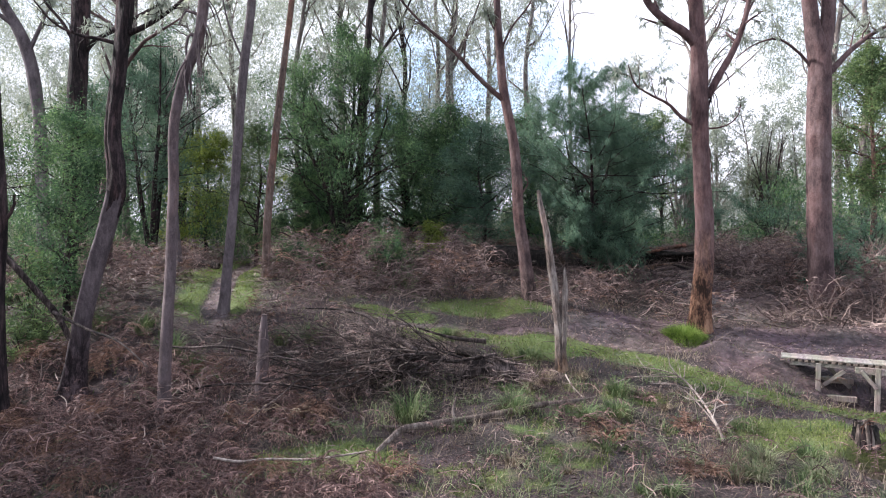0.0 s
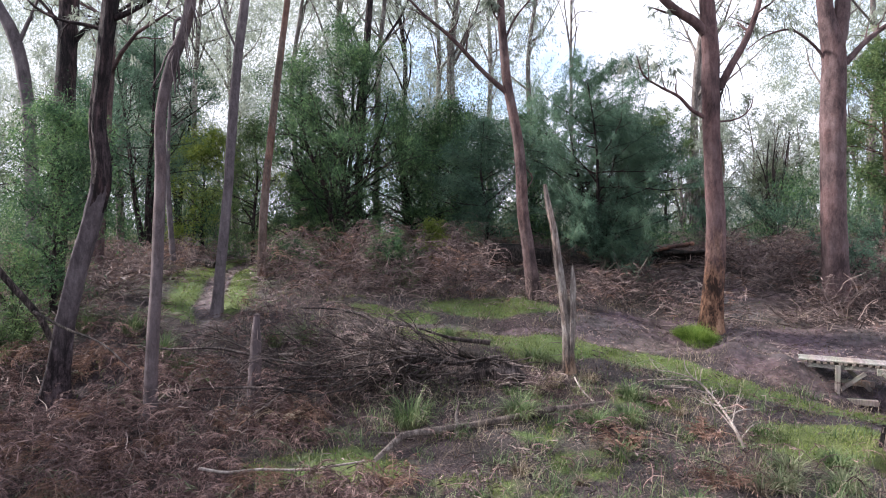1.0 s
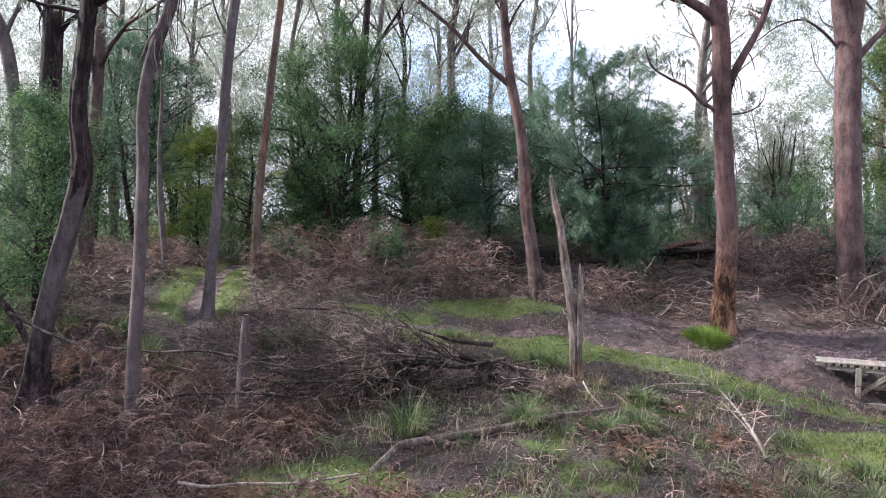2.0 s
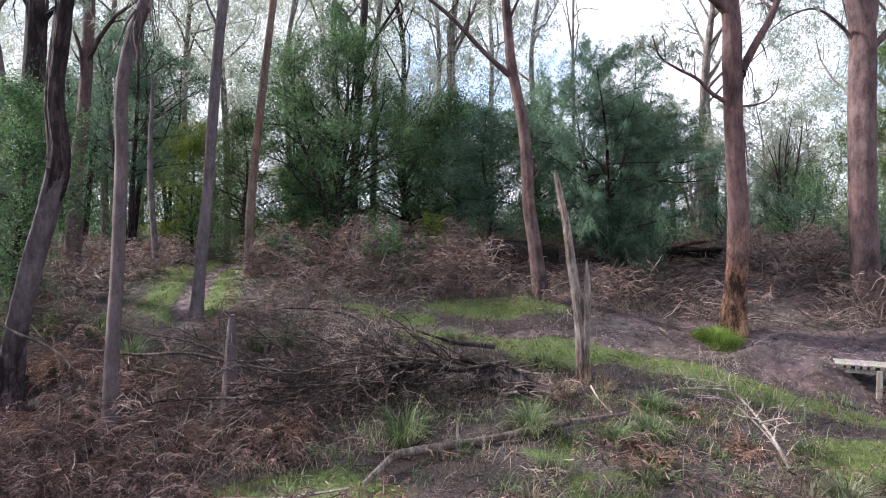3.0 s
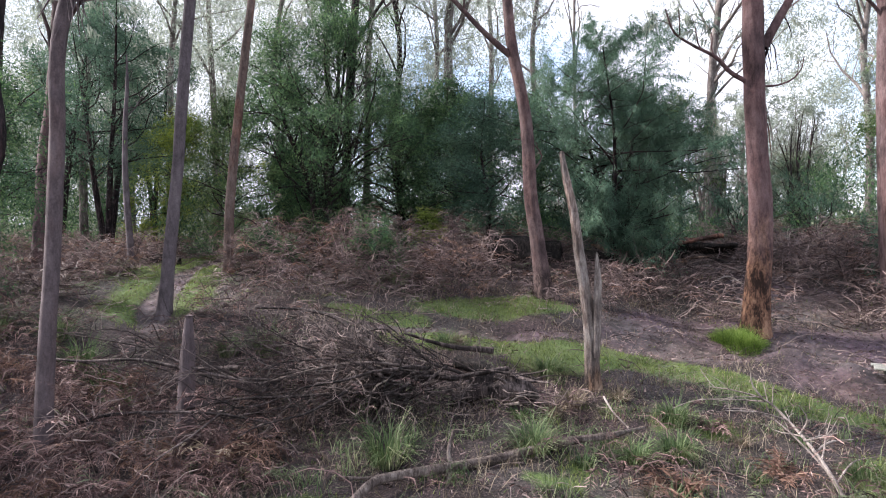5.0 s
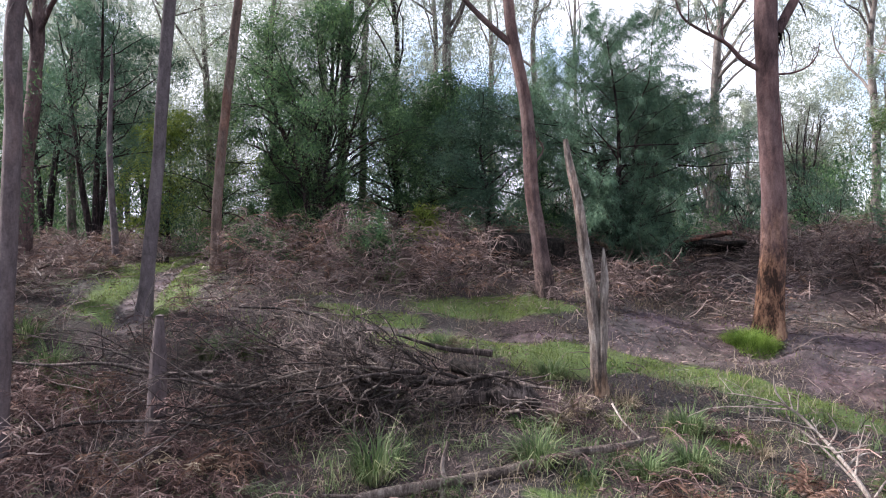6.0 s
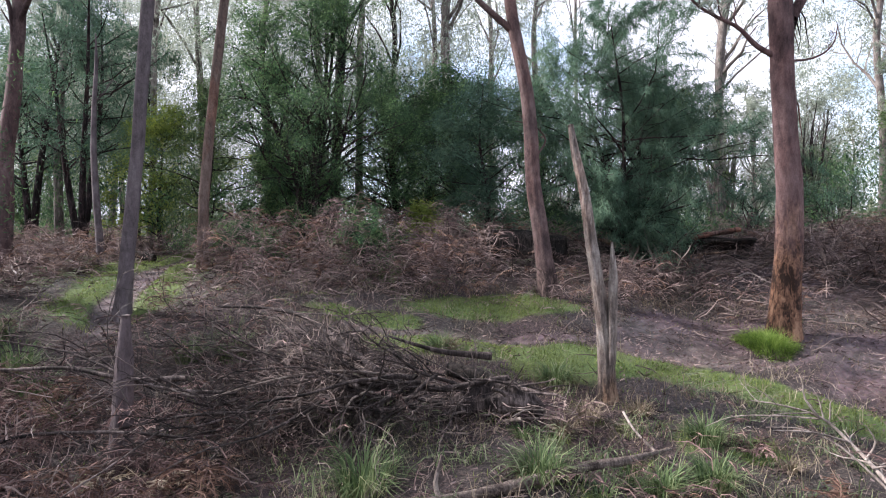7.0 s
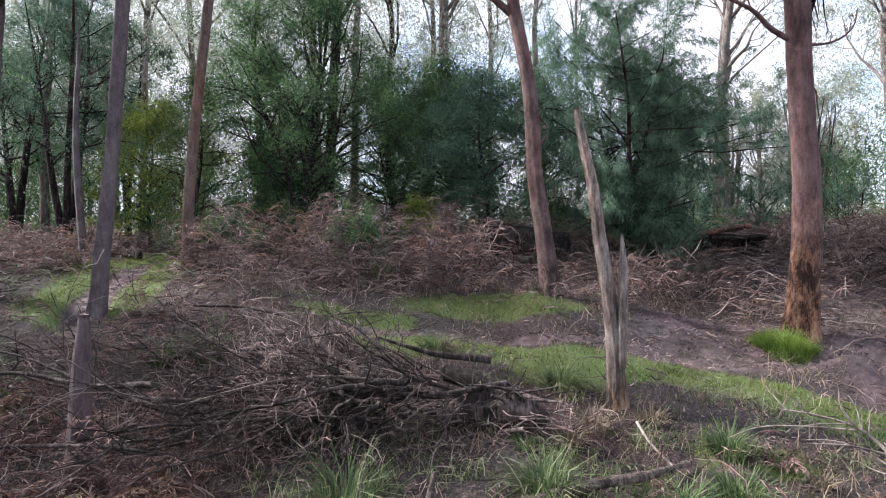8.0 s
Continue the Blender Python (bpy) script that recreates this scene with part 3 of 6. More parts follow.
def build_ground():
    def axis(lo, hi, fine, far):
        core = list(np.arange(lo, hi + 1e-6, fine))
        s, up, down = fine, [], []
        a = hi
        while a < far:
            s *= 1.16
            a += s
            up.append(a)
        s, a = fine, lo
        while a > -far:
            s *= 1.16
            a -= s
            down.append(a)
        return np.array(down[::-1] + core + up)
    xs, ys = axis(-7.5, 8.5, 0.085, 600), axis(3.6, 14.0, 0.085, 600)
    gx, gy = np.meshgrid(xs, ys)
    gz = ground_z(gx, gy)
    v = np.stack([gx, gy, gz], -1).reshape(-1, 3)
    nx = len(xs)
    i, j = np.meshgrid(np.arange(len(ys) - 1), np.arange(nx - 1), indexing="ij")
    o = i * nx + j
    f = np.stack([o, o + 1, o + nx + 1, o + nx], -1).reshape(-1, 4)
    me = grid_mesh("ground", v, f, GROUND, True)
    for key, fn in (("grassy", grassy), ("bare", bare)):
        at = me.attributes.new(key, "FLOAT", "POINT")
        at.data.foreach_set("value", fn(gx, gy).ravel().astype(np.float32))
    return tagged(new("ground", me), "forest floor of leaf litter, moss and bare earth", "ground", kind="structure")


build_ground()


def on_ground(x, y, lift=0.0):
    return np.stack([x, y, ground_z(x, y) + lift], -1)


# ---- trees ----
def offshoots(lines, radii, count, ratio, angle, rs, up=0.2, t0=0.25, shape=None, thin=0.5, wander=0.10, level=1.0):
    """Side branches on many lines at once; shape(t) scales their length along the parent."""
    n, k, _ = lines.shape
    i = np.repeat(np.arange(n), count)
    t = t0 + (1 - t0) * (np.tile(np.arange(count), n) + rs.rand(n * count)) / count
    x = t * (k - 1)
    lo = np.minimum(x.astype(int), k - 2)
    fr = (x - lo)[:, None]
    p = lines[i, lo] * (1 - fr) + lines[i, lo + 1] * fr
    tang = unit(lines[i, lo + 1] - lines[i, lo])
    r0 = (radii[i, lo] * (1 - fr[:, 0]) + radii[i, lo + 1] * fr[:, 0]) * thin
    plen = np.linalg.norm(np.diff(lines, axis=1), axis=2).sum(1)[i]
    ln = plen * ratio * rs.uniform(0.65, 1.25, n * count) * (shape(t) if shape else 1.15 - 0.6 * t)
    perp = unit(unit(np.cross(tang, rs.normal(size=(n * count, 3)))) * np.array([1, 1, level]))
    a = angle * rs.uniform(0.7, 1.3, n * count)[:, None]
    d = unit(tang * np.cos(a) + perp * np.sin(a) + np.array([0, 0, up]))
    k2 = 5
    out = [p]
    for s in range(k2 - 1):
        d = unit(d + rs.normal(0, wander * 2, d.shape) + np.array([0, 0, up * 0.25]))
        out.append(out[-1] + d * (ln / (k2 - 1))[:, None])
    return np.stack(out, 1), r0[:, None] * np.array([1, 0.85, 0.65, 0.45, 0.2])[None, :]


def along(lines, per, rs, lo=0.3):
    """Points and directions spread along lines."""
    n, k, _ = lines.shape
    i = np.repeat(np.arange(n), per)
    x = (lo + (1 - lo) * rs.rand(n * per)) * (k - 1.001)
    a = x.astype(int)
    fr = (x - a)[:, None]
    return lines[i, a] * (1 - fr) + lines[i, a + 1] * fr, unit(lines[i, a + 1] - lines[i, a])


def one_line(points, radii, k=14):
    q, r = smooth_line(points, radii, 0.05)
    s = np.linspace(0, len(q) - 1, k).astype(int)
    return q[s][None], r[s][None]


def bush_tree(name, x, y, height, half, leaf, bark, label, category="tree", seed=0, limbs=40, twigs=9, per=9, leaves=9,
              size=0.06, width=0.013, low=0.12, lean=(0.0, 0.0), droop=0.3, angle=1.2, up=0.1, peak=0.35, stems=1, group="", level=0.4, bare_to=0.25, blunt=0.8, pads=0.0):
    """A leafy small tree: a thin trunk, many spreading limbs and an uneven crown of small leaves."""
    rs = np.random.RandomState(seed)
    z = float(ground_z(x, y))
    tree = thing(name, (x, y, z - 0.03), label, category, group)
    limb_lines, limb_r = [], []
    for s in range(stems):
        spread = 0.0 if stems == 1 else half * 0.45
        az = s * 2.4 + seed
        end = np.array([lean[0] + spread * math.cos(az), lean[1] + spread * math.sin(az), height * (1 if s == 0 else rs.uniform(0.75, 0.98))])
        pts = [np.zeros(3), end * 0.3 + rs.normal(0, 0.06, 3) * [1, 1, 0], end * 0.65 + rs.normal(0, 0.09, 3) * [1, 1, 0], end]
        r0 = 0.012 * height + 0.012
        child("trunk", tree, trunk_mesh("trunk", bark, pts, [r0, r0 * 0.75, r0 * 0.45, 0.008], sides=8, step=0.25, flare=0.3, rough=0.06, seed=seed + s))
        ln, r = one_line(pts, [r0, r0 * 0.75, r0 * 0.45, 0.008])
        prof = lambda t: half / height * 2.9 * (0.35 + 0.65 * np.minimum(1, (t - low + 0.05) / peak)) * np.clip((1.06 - t) / (1 - peak), 0.12, 1) ** blunt
        a, b = offshoots(ln, r, limbs // stems, 0.5, angle, rs, up, low, prof, 0.45, 0.09)
        limb_lines.append(a)
        limb_r.append(b)
    l1, r1 = np.concatenate(limb_lines), np.concatenate(limb_r)
    l2, r2 = offshoots(l1, r1, twigs, 0.4, 0.85, rs, 0.05, bare_to, None, 0.55, 0.12, level)
    for i in range(len(l1)):
        child("limb", tree, grid_mesh("limb", *tubes(l1[i:i + 1], np.maximum(r1[i:i + 1], 0.004), 5), bark, True))
    tagged(child("twig_tangle", tree, grid_mesh("twig_tangle", *ribbons(l2, np.maximum(r2, 0.003)), bark)), kind="stuff")
    if pads:    # leaves gathered in flat hanging sprays with gaps between them
        each = per * leaves * 3
        i = rs.permutation(len(l2))[:len(l2) // 4]
        ends = l2[i, 4] * 0.55 + l2[i, 2] * 0.45
        way = unit(l2[i, 4] - l2[i, 1])
        spread = rs.uniform(0.6, 1.3, (len(i), 1, 1)) * pads
        off = rs.normal(0, 1, (len(i), each, 3)) * np.array([0.5, 0.5, 0.24])
        off = off + way[:, None, :] * rs.normal(0.1, 0.75, (len(i), each, 1))
        an = ends[:, None, :] + off * spread
        an[:, :, 2] -= 0.9 * (off[:, :, 0] ** 2 + off[:, :, 1] ** 2) * spread[:, :, 0] * 0.5
        v, f = leaves_on(an.reshape(-1, 3), np.repeat(way, each, 0) + rs.normal(0, 0.5, (len(i) * each, 3)), rs, 1, size, size, width, droop)
    else:
        an, di = along(l2, per, rs, 0.15)
        v, f = leaves_on(an, di, rs, leaves, size * 2.3, size, width, droop)
    child("crown", tree, grid_mesh("crown", v, f, leaf))
    return tree


def tall_tree(name, points, radii, bark, label, limbs=(), crown_from=None, leaf=None, seed=0, sides=20, flare=0.35, rough=0.05,
              category="tree", group="", girth=1.0, leaf_size=0.12, lower=None):
    """A tall trunk through given points, with its own limbs and, above, an open crown."""
    rs = np.random.RandomState(seed)
    base = np.array(points[0], float)
    base[2] = float(ground_z(base[0], base[1])) - 0.05
    pts = [base] + [np.array(p, float) for p in points[1:]]
    tree = thing(name, tuple(base), label, category, group)
    rel = [p - base for p in pts]
    radii = [r * girth for r in radii]
    if lower:   # smooth shed bark below, rough bark above
        n, skin = lower
        child("trunk", tree, trunk_mesh("trunk", skin, rel[:n + 1], radii[:n + 1], sides=sides, step=0.07, flare=flare, rough=rough, seed=seed), "smooth grey lower trunk")
        child("upper_trunk", tree, trunk_mesh("upper_trunk", bark, [rel[n] * 0.35 + rel[n - 1] * 0.65] + rel[n:], [radii[n] * 0.86, radii[n] * 1.04] + radii[n + 1:], sides=sides, step=0.05, rough=rough * 1.3, seed=seed + 1), "rough dark upper trunk")
    else:
        child("trunk", tree, trunk_mesh("trunk", bark, rel, radii, sides=sides, step=0.07, flare=flare, rough=rough, seed=seed))
    twig_lines, twig_r, leafy = [], [], []
    for lp, r0, r1 in limbs:
        lp = [np.array(p, float) - base for p in lp]
        rr = np.linspace(r0, r1, len(lp))
        limb = child("limb", tree, trunk_mesh("limb", bark, lp, rr, sides=9, step=0.08, rough=0.07, seed=seed + 7))
        ln, r = one_line(lp, rr)
        a, b = offshoots(ln, r, 5, 0.4, 0.8, rs, 0.1, 0.35, None, 0.5, 0.16)
        c, d = offshoots(a, b, 4, 0.5, 0.7, rs, 0.0, 0.2, None, 0.6, 0.16)
        tagged(child("twig_tangle", limb, grid_mesh("twig_tangle", *join([tubes(a, np.maximum(b, 0.003), 4), tubes(c, np.maximum(d, 0.0025), 3)]), bark, True)), kind="stuff")
        if lp[-1][2] + base[2] > 4.6:
            leafy.append(c)
    if crown_from is not None:
        ln, r = one_line(rel, radii, 20)
        a, b = offshoots(ln, r, 10, 0.3, 0.75, rs, 0.25, crown_from, None, 0.5, 0.1)
        c, d = offshoots(a, b, 6, 0.5, 0.7, rs, 0.12, 0.3, None, 0.5, 0.12)
        e, g = offshoots(c, d, 3, 0.55, 0.7, rs, -0.05, 0.3, None, 0.5, 0.14)
        for i in range(len(a)):
            child("limb", tree, grid_mesh("limb", *tubes(a[i:i + 1], np.maximum(b[i:i + 1], 0.003), 6), bark, True))
        twig_lines += [c, e]
        twig_r += [d, g]
        leafy.append(e)
    if twig_lines:
        tv, tf = join([ribbons(a, np.maximum(b, 0.003)) for a, b in zip(twig_lines, twig_r)])
        tagged(child("twig_tangle", tree, grid_mesh("twig_tangle", tv, tf, bark, True)), kind="stuff")
    if leafy and leaf:
        an, di = along(np.concatenate(leafy), 3, rs, 0.4)
        v, f = leaves_on(an, di, rs, 5, 0.1, leaf_size, 0.02, 1.2)
        child("crown", tree, grid_mesh("crown", v, f, leaf))
    return tree


tall_tree("gum_tree", [(-4.22, 6.70, 0.01), (-4.13, 6.70, 0.67), (-4.02, 6.70, 1.24), (-3.82, 6.70, 1.98), (-3.71, 6.70, 2.40), (-3.75, 6.70, 3.04), (-3.70, 6.70, 3.62), (-3.63, 6.70, 4.19), (-3.59, 6.70, 4.71), (-3.54, 6.70, 5.86), (-3.57, 6.70, 7.27), (-3.49, 6.70, 8.75)],
          [0.165, 0.14, 0.13, 0.115, 0.115, 0.108, 0.105, 0.1, 0.098, 0.08, 0.06, 0.03], BARK_DARK,
          "leaning gum trunk with dark shredding fibrous bark", [([(-3.66, 6.70, 4.07), (-3.88, 6.70, 4.13), (-4.13, 6.70, 4.18), (-4.42, 6.70, 4.32), (-4.65, 6.70, 4.58)], 0.03, 0.008), ([(-3.61, 6.70, 4.18), (-3.36, 6.70, 4.29), (-3.11, 6.70, 4.45), (-2.85, 6.70, 4.68)], 0.035, 0.012)],
          0.62, LEAF_GUM, 11, rough=0.08, flare=0.9, sides=34, girth=0.76, lower=(4, BARK_SMOKE))
kinked = tall_tree("gum_tree", [(-2.93, 6.20, -0.10), (-2.92, 6.20, 0.57), (-2.87, 6.20, 1.40), (-2.83, 6.20, 2.41), (-2.81, 6.20, 3.18), (-2.70, 6.20, 3.60), (-2.57, 6.20, 3.95), (-2.51, 6.20, 4.37), (-2.49, 6.20, 5.26), (-2.43, 6.20, 6.74), (-2.46, 6.20, 7.93)],
          [0.075, 0.068, 0.064, 0.061, 0.06, 0.06, 0.058, 0.06, 0.055, 0.04, 0.02], BARK_PINK,
          "slender kinked gum with smooth pinkish grey bark", [([(-2.57, 6.20, 3.95), (-2.65, 6.20, 4.01), (-2.70, 6.20, 3.83), (-2.65, 6.20, 3.63)], 0.02, 0.006), ([(-2.53, 6.20, 4.19), (-2.70, 6.20, 4.25), (-2.78, 6.20, 4.10)], 0.018, 0.005)],
          0.65, LEAF_GUM, 12, flare=0.2, girth=0.87)
tall_tree("gum_tree", [(-3.32, 8.90, 0.80), (-3.23, 8.90, 1.67), (-3.15, 8.90, 2.53), (-3.09, 8.90, 3.38), (-3.00, 8.90, 4.49), (-2.88, 8.90, 5.51), (-2.80, 8.90, 6.79), (-2.85, 8.90, 8.32), (-2.74, 8.90, 9.94)],
          [0.1, 0.09, 0.086, 0.083, 0.08, 0.074, 0.06, 0.045, 0.02], BARK_GREY,
          "slim smooth grey gum beside the track", [([(-3.00, 8.90, 4.57), (-3.19, 8.90, 5.00), (-3.32, 8.90, 5.51), (-3.40, 8.90, 6.02)], 0.018, 0.006)], 0.66, LEAF_GUM, 13, rough=0.05, girth=0.79)
tall_tree("gum_tree", [(-3.26, 10.90, 1.11), (-3.26, 10.90, 1.86), (-3.19, 10.90, 2.91), (-3.09, 10.90, 3.85), (-2.96, 10.90, 5.00), (-2.79, 10.90, 6.35), (-2.65, 10.90, 7.71), (-2.49, 10.90, 9.49), (-2.55, 10.90, 10.74)],
          [0.1, 0.095, 0.088, 0.082, 0.075, 0.066, 0.055, 0.04, 0.02], BARK_TAN,
          "slender gum with peeling tan and grey bark beside the track", [], 0.66, LEAF_GUM, 14, rough=0.05, girth=0.78)
tall_tree("gum_tree", [(-6.15, 9.50, 0.76), (-6.02, 9.50, 2.12), (-5.93, 9.50, 3.49), (-5.88, 9.50, 4.40), (-5.84, 9.50, 5.31), (-5.80, 9.50, 6.49), (-5.77, 9.50, 7.95), (-5.72, 9.50, 9.58)],
          [0.16, 0.15, 0.145, 0.14, 0.135, 0.12, 0.09, 0.03], BARK_DARK,
          "thick dark gum trunk rising behind a green bush", [([(-5.86, 9.50, 4.76), (-5.63, 9.50, 5.08), (-5.31, 9.50, 5.26), (-4.86, 9.50, 5.53), (-4.49, 9.50, 5.72)], 0.045, 0.015), ([(-5.88, 9.50, 4.94), (-6.13, 9.50, 5.40), (-6.40, 9.50, 5.72), (-6.59, 9.50, 6.04)], 0.03, 0.012)],
          0.62, LEAF_GUM, 15)
tall_tree("gum_tree", [(1.50, 10.20, 0.84), (1.43, 10.20, 1.47), (1.30, 10.20, 2.44), (1.27, 10.20, 3.13), (1.18, 10.20, 3.81), (1.06, 10.20, 4.40), (0.98, 10.20, 5.18), (0.93, 10.20, 6.06), (0.90, 10.20, 7.23), (0.99, 10.20, 8.99), (0.94, 10.20, 10.45)],
          [0.17, 0.14, 0.122, 0.115, 0.112, 0.108, 0.095, 0.082, 0.07, 0.045, 0.02], BARK_CURVED,
          "curved gum trunk with brown bark and a broken side stick", [([(1.07, 10.20, 4.30), (0.64, 10.20, 4.69), (0.16, 10.20, 5.20), (-0.43, 10.20, 5.72), (-0.82, 10.20, 6.16)], 0.05, 0.016),
          ([(0.95, 10.20, 5.47), (0.82, 10.20, 5.67), (0.76, 10.20, 5.91)], 0.02, 0.008), ([(1.35, 10.20, 2.69), (1.47, 10.20, 2.91), (1.33, 10.20, 3.08), (1.08, 10.20, 3.15)], 0.014, 0.006), ([(0.98, 10.20, 5.13), (1.18, 10.20, 5.57), (1.48, 10.20, 5.96), (1.62, 10.20, 6.25)], 0.025, 0.01)],
          0.6, LEAF_GUM, 16, flare=0.4, sides=30, rough=0.05, girth=0.74)
stout = tall_tree("gum_tree", [(4.14, 9.55, 0.33), (4.20, 9.55, 1.21), (4.23, 9.55, 1.94), (4.18, 9.55, 3.04), (4.15, 9.55, 3.95), (4.14, 9.55, 4.87), (4.09, 9.55, 5.60), (4.04, 9.55, 6.33), (4.12, 9.55, 7.61), (4.03, 9.55, 9.44), (4.12, 9.55, 10.90)],
          [0.205, 0.19, 0.178, 0.16, 0.155, 0.148, 0.13, 0.115, 0.09, 0.06, 0.02], BARK_STOCKING,
          "stout gum with rosy grey bark and orange brown fibrous foot",
          [([(4.13, 9.55, 5.01), (3.91, 9.55, 5.25), (3.62, 9.55, 5.44), (3.35, 9.55, 5.69), (3.16, 9.55, 6.15)], 0.085, 0.05), ([(4.28, 9.55, 4.21), (4.44, 9.55, 4.50), (4.67, 9.55, 4.91), (4.86, 9.55, 5.37), (4.98, 9.55, 5.97)], 0.062, 0.04),
           ([(4.08, 9.55, 3.75), (3.85, 9.55, 3.89), (3.67, 9.55, 4.08), (3.35, 9.55, 4.25), (3.12, 9.55, 4.41), (3.00, 9.55, 4.73)], 0.035, 0.01), ([(4.28, 9.55, 3.70), (4.49, 9.55, 3.72), (4.70, 9.55, 3.82), (4.79, 9.55, 3.94), (4.82, 9.55, 4.1)], 0.015, 0.006)],
          0.6, LEAF_GUM, 17, sides=40, flare=0.3, rough=0.045, girth=0.82)
tall_tree("gum_tree", [(6.69, 10.40, 0.71), (6.64, 10.40, 1.86), (6.62, 10.40, 3.15), (6.62, 10.40, 4.15), (6.63, 10.40, 5.05), (6.50, 10.40, 5.74), (6.41, 10.40, 6.64), (6.31, 10.40, 8.13), (6.38, 10.40, 10.13)],
          [0.245, 0.225, 0.218, 0.215, 0.21, 0.14, 0.12, 0.09, 0.02], BARK_ROSE,
          "large forked gum trunk with pinkish brown rough bark",
          [([(6.65, 10.40, 5.10), (6.77, 10.40, 5.74), (6.79, 10.40, 6.64), (6.93, 10.40, 7.94), (6.88, 10.40, 9.43)], 0.14, 0.03), ([(6.53, 10.40, 4.90), (6.28, 10.40, 5.20), (5.89, 10.40, 5.45), (5.49, 10.40, 5.35), (5.14, 10.40, 5.10)], 0.026, 0.008),
           ([(6.83, 10.40, 4.87), (7.13, 10.40, 5.20), (7.53, 10.40, 5.52), (7.93, 10.40, 5.74)], 0.05, 0.025)],
          0.6, LEAF_GUM, 18, sides=40, flare=0.3, rough=0.04, girth=0.86)
tall_tree("gum_tree", [(-7.78, 11.50, 1.76), (-7.82, 11.50, 3.30), (-7.91, 11.50, 4.62), (-8.17, 11.50, 5.78), (-8.55, 11.50, 6.50), (-8.96, 11.50, 7.27), (-9.07, 11.50, 8.81)],
          [0.12, 0.11, 0.105, 0.1, 0.09, 0.07, 0.02], BARK_GREY, "leaning grey gum behind the bushes", [([(-8.08, 11.50, 5.56), (-7.81, 11.50, 6.17), (-7.53, 11.50, 6.83)], 0.04, 0.02)], 0.6, LEAF_GUM, 19)
tall_tree("gum_tree", [(-5.33, 12.00, 1.16), (-5.40, 12.00, 1.99), (-5.45, 12.00, 2.68), (-5.47, 12.00, 3.30), (-5.46, 12.00, 3.9), (-5.43, 12.00, 4.5), (-5.44, 12.00, 5.0)],
          [0.062, 0.052, 0.046, 0.042, 0.036, 0.026, 0.008], BARK_GREY, "thin crooked dead sapling on the grassy bank", [([(-5.46, 12.00, 3.9), (-5.3, 12.00, 4.05), (-5.15, 12.00, 4.3)], 0.014, 0.005)], None, None, 20, sides=10)
tall_tree("gum_tree", [(-4.49, 6.00, 0.61), (-4.52, 6.00, 1.41), (-4.49, 6.00, 2.10), (-4.53, 6.00, 2.85), (-4.57, 6.00, 3.59), (-4.62, 6.00, 4.86), (-4.56, 6.00, 6.01)],
          [0.07, 0.06, 0.055, 0.05, 0.05, 0.04, 0.02], BARK_DARK, "dark gum trunk with stubs of broken branches", [([(-4.46, 6.00, 2.04), (-4.37, 6.00, 2.16), (-4.36, 6.00, 2.30)], 0.02, 0.008)], 0.65, LEAF_GUM, 21)


def bark_strips(tree, places, count, length, material, seed):
    """Ribbons of shed bark that hang from a trunk or limb."""
    rs = np.random.RandomState(seed)
    base = np.array(tree.location)
    for i in range(count):
        t = rs.rand() * (len(places) - 1.001)
        a = int(t)
        p = np.array(places[a]) * (1 - t + a) + np.array(places[a + 1]) * (t - a) - base
        pts, d = [p], np.array([rs.normal(0, 0.5), rs.normal(0, 0.5), -0.3])
        ln = length * rs.uniform(0.5, 1.3)
        for s in range(5):
            d = d * 0.7 + np.array([rs.normal(0, 0.16), rs.normal(0, 0.16), -0.55])
            pts.append(pts[-1] + d / np.linalg.norm(d) * ln / 5)
        w = rs.uniform(0.004, 0.009)
        child("bark_strip", tree, trunk_mesh("bark_strip", material, pts, [w, w * 1.2, w, w * 0.8, w * 0.6, 0.002], sides=5, step=0.06, rough=0.2, seed=seed + i), "curling strip of shed bark")


bark_strips(kinked, [(-2.49, 6.20, 4.43), (-2.53, 6.20, 4.13), (-2.64, 6.20, 3.80), (-2.71, 6.20, 3.57)], 26, 0.5, BARK_PINK, 901)
bark_strips(stout, [(4.99, 9.55, 5.97), (4.72, 9.55, 4.96), (4.37, 9.55, 4.27), (4.32, 9.55, 4.05)], 12, 0.45, BARK_DARK, 950)
bark_strips(stout, [(4.23, 9.55, 4.41), (4.28, 9.55, 3.68), (4.26, 9.55, 3.04)], 8, 0.5, BARK_BROWN, 970)

# trunks farther back
def back_tree(pts, r, bark, text, seed):
    dead = "dead" in text
    tall_tree("gum_tree", pts, list(np.linspace(r, r * 0.55, len(pts) - 1)) + [0.02], bark, text, [], 0.5 if dead else 0.42, None if dead else LEAF_GUM, seed, sides=10, leaf_size=0.15)


back_tree([(-2.14, 14.70, 1.76), (-2.03, 14.70, 4.44), (-1.91, 14.70, 6.41), (-1.80, 14.70, 7.96), (-1.69, 14.70, 10.07), (-1.60, 14.70, 11.62)], 0.11, BARK_DARK, "dark slim gum trunk behind the wattles", 40)
back_tree([(-1.84, 16.00, 1.92), (-1.78, 16.00, 3.91), (-1.72, 16.00, 6.82), (-1.56, 16.00, 8.51), (-1.44, 16.00, 11.27)], 0.1, BARK_FAR, "grey gum trunk among green shrubs", 41)
back_tree([(-3.00, 18.00, 1.94), (-3.07, 18.00, 5.04), (-3.17, 18.00, 8.32), (-3.10, 18.00, 9.70), (-3.00, 18.00, 11.94)], 0.11, BARK_FAR, "pale gum trunk far back in the wood", 42)
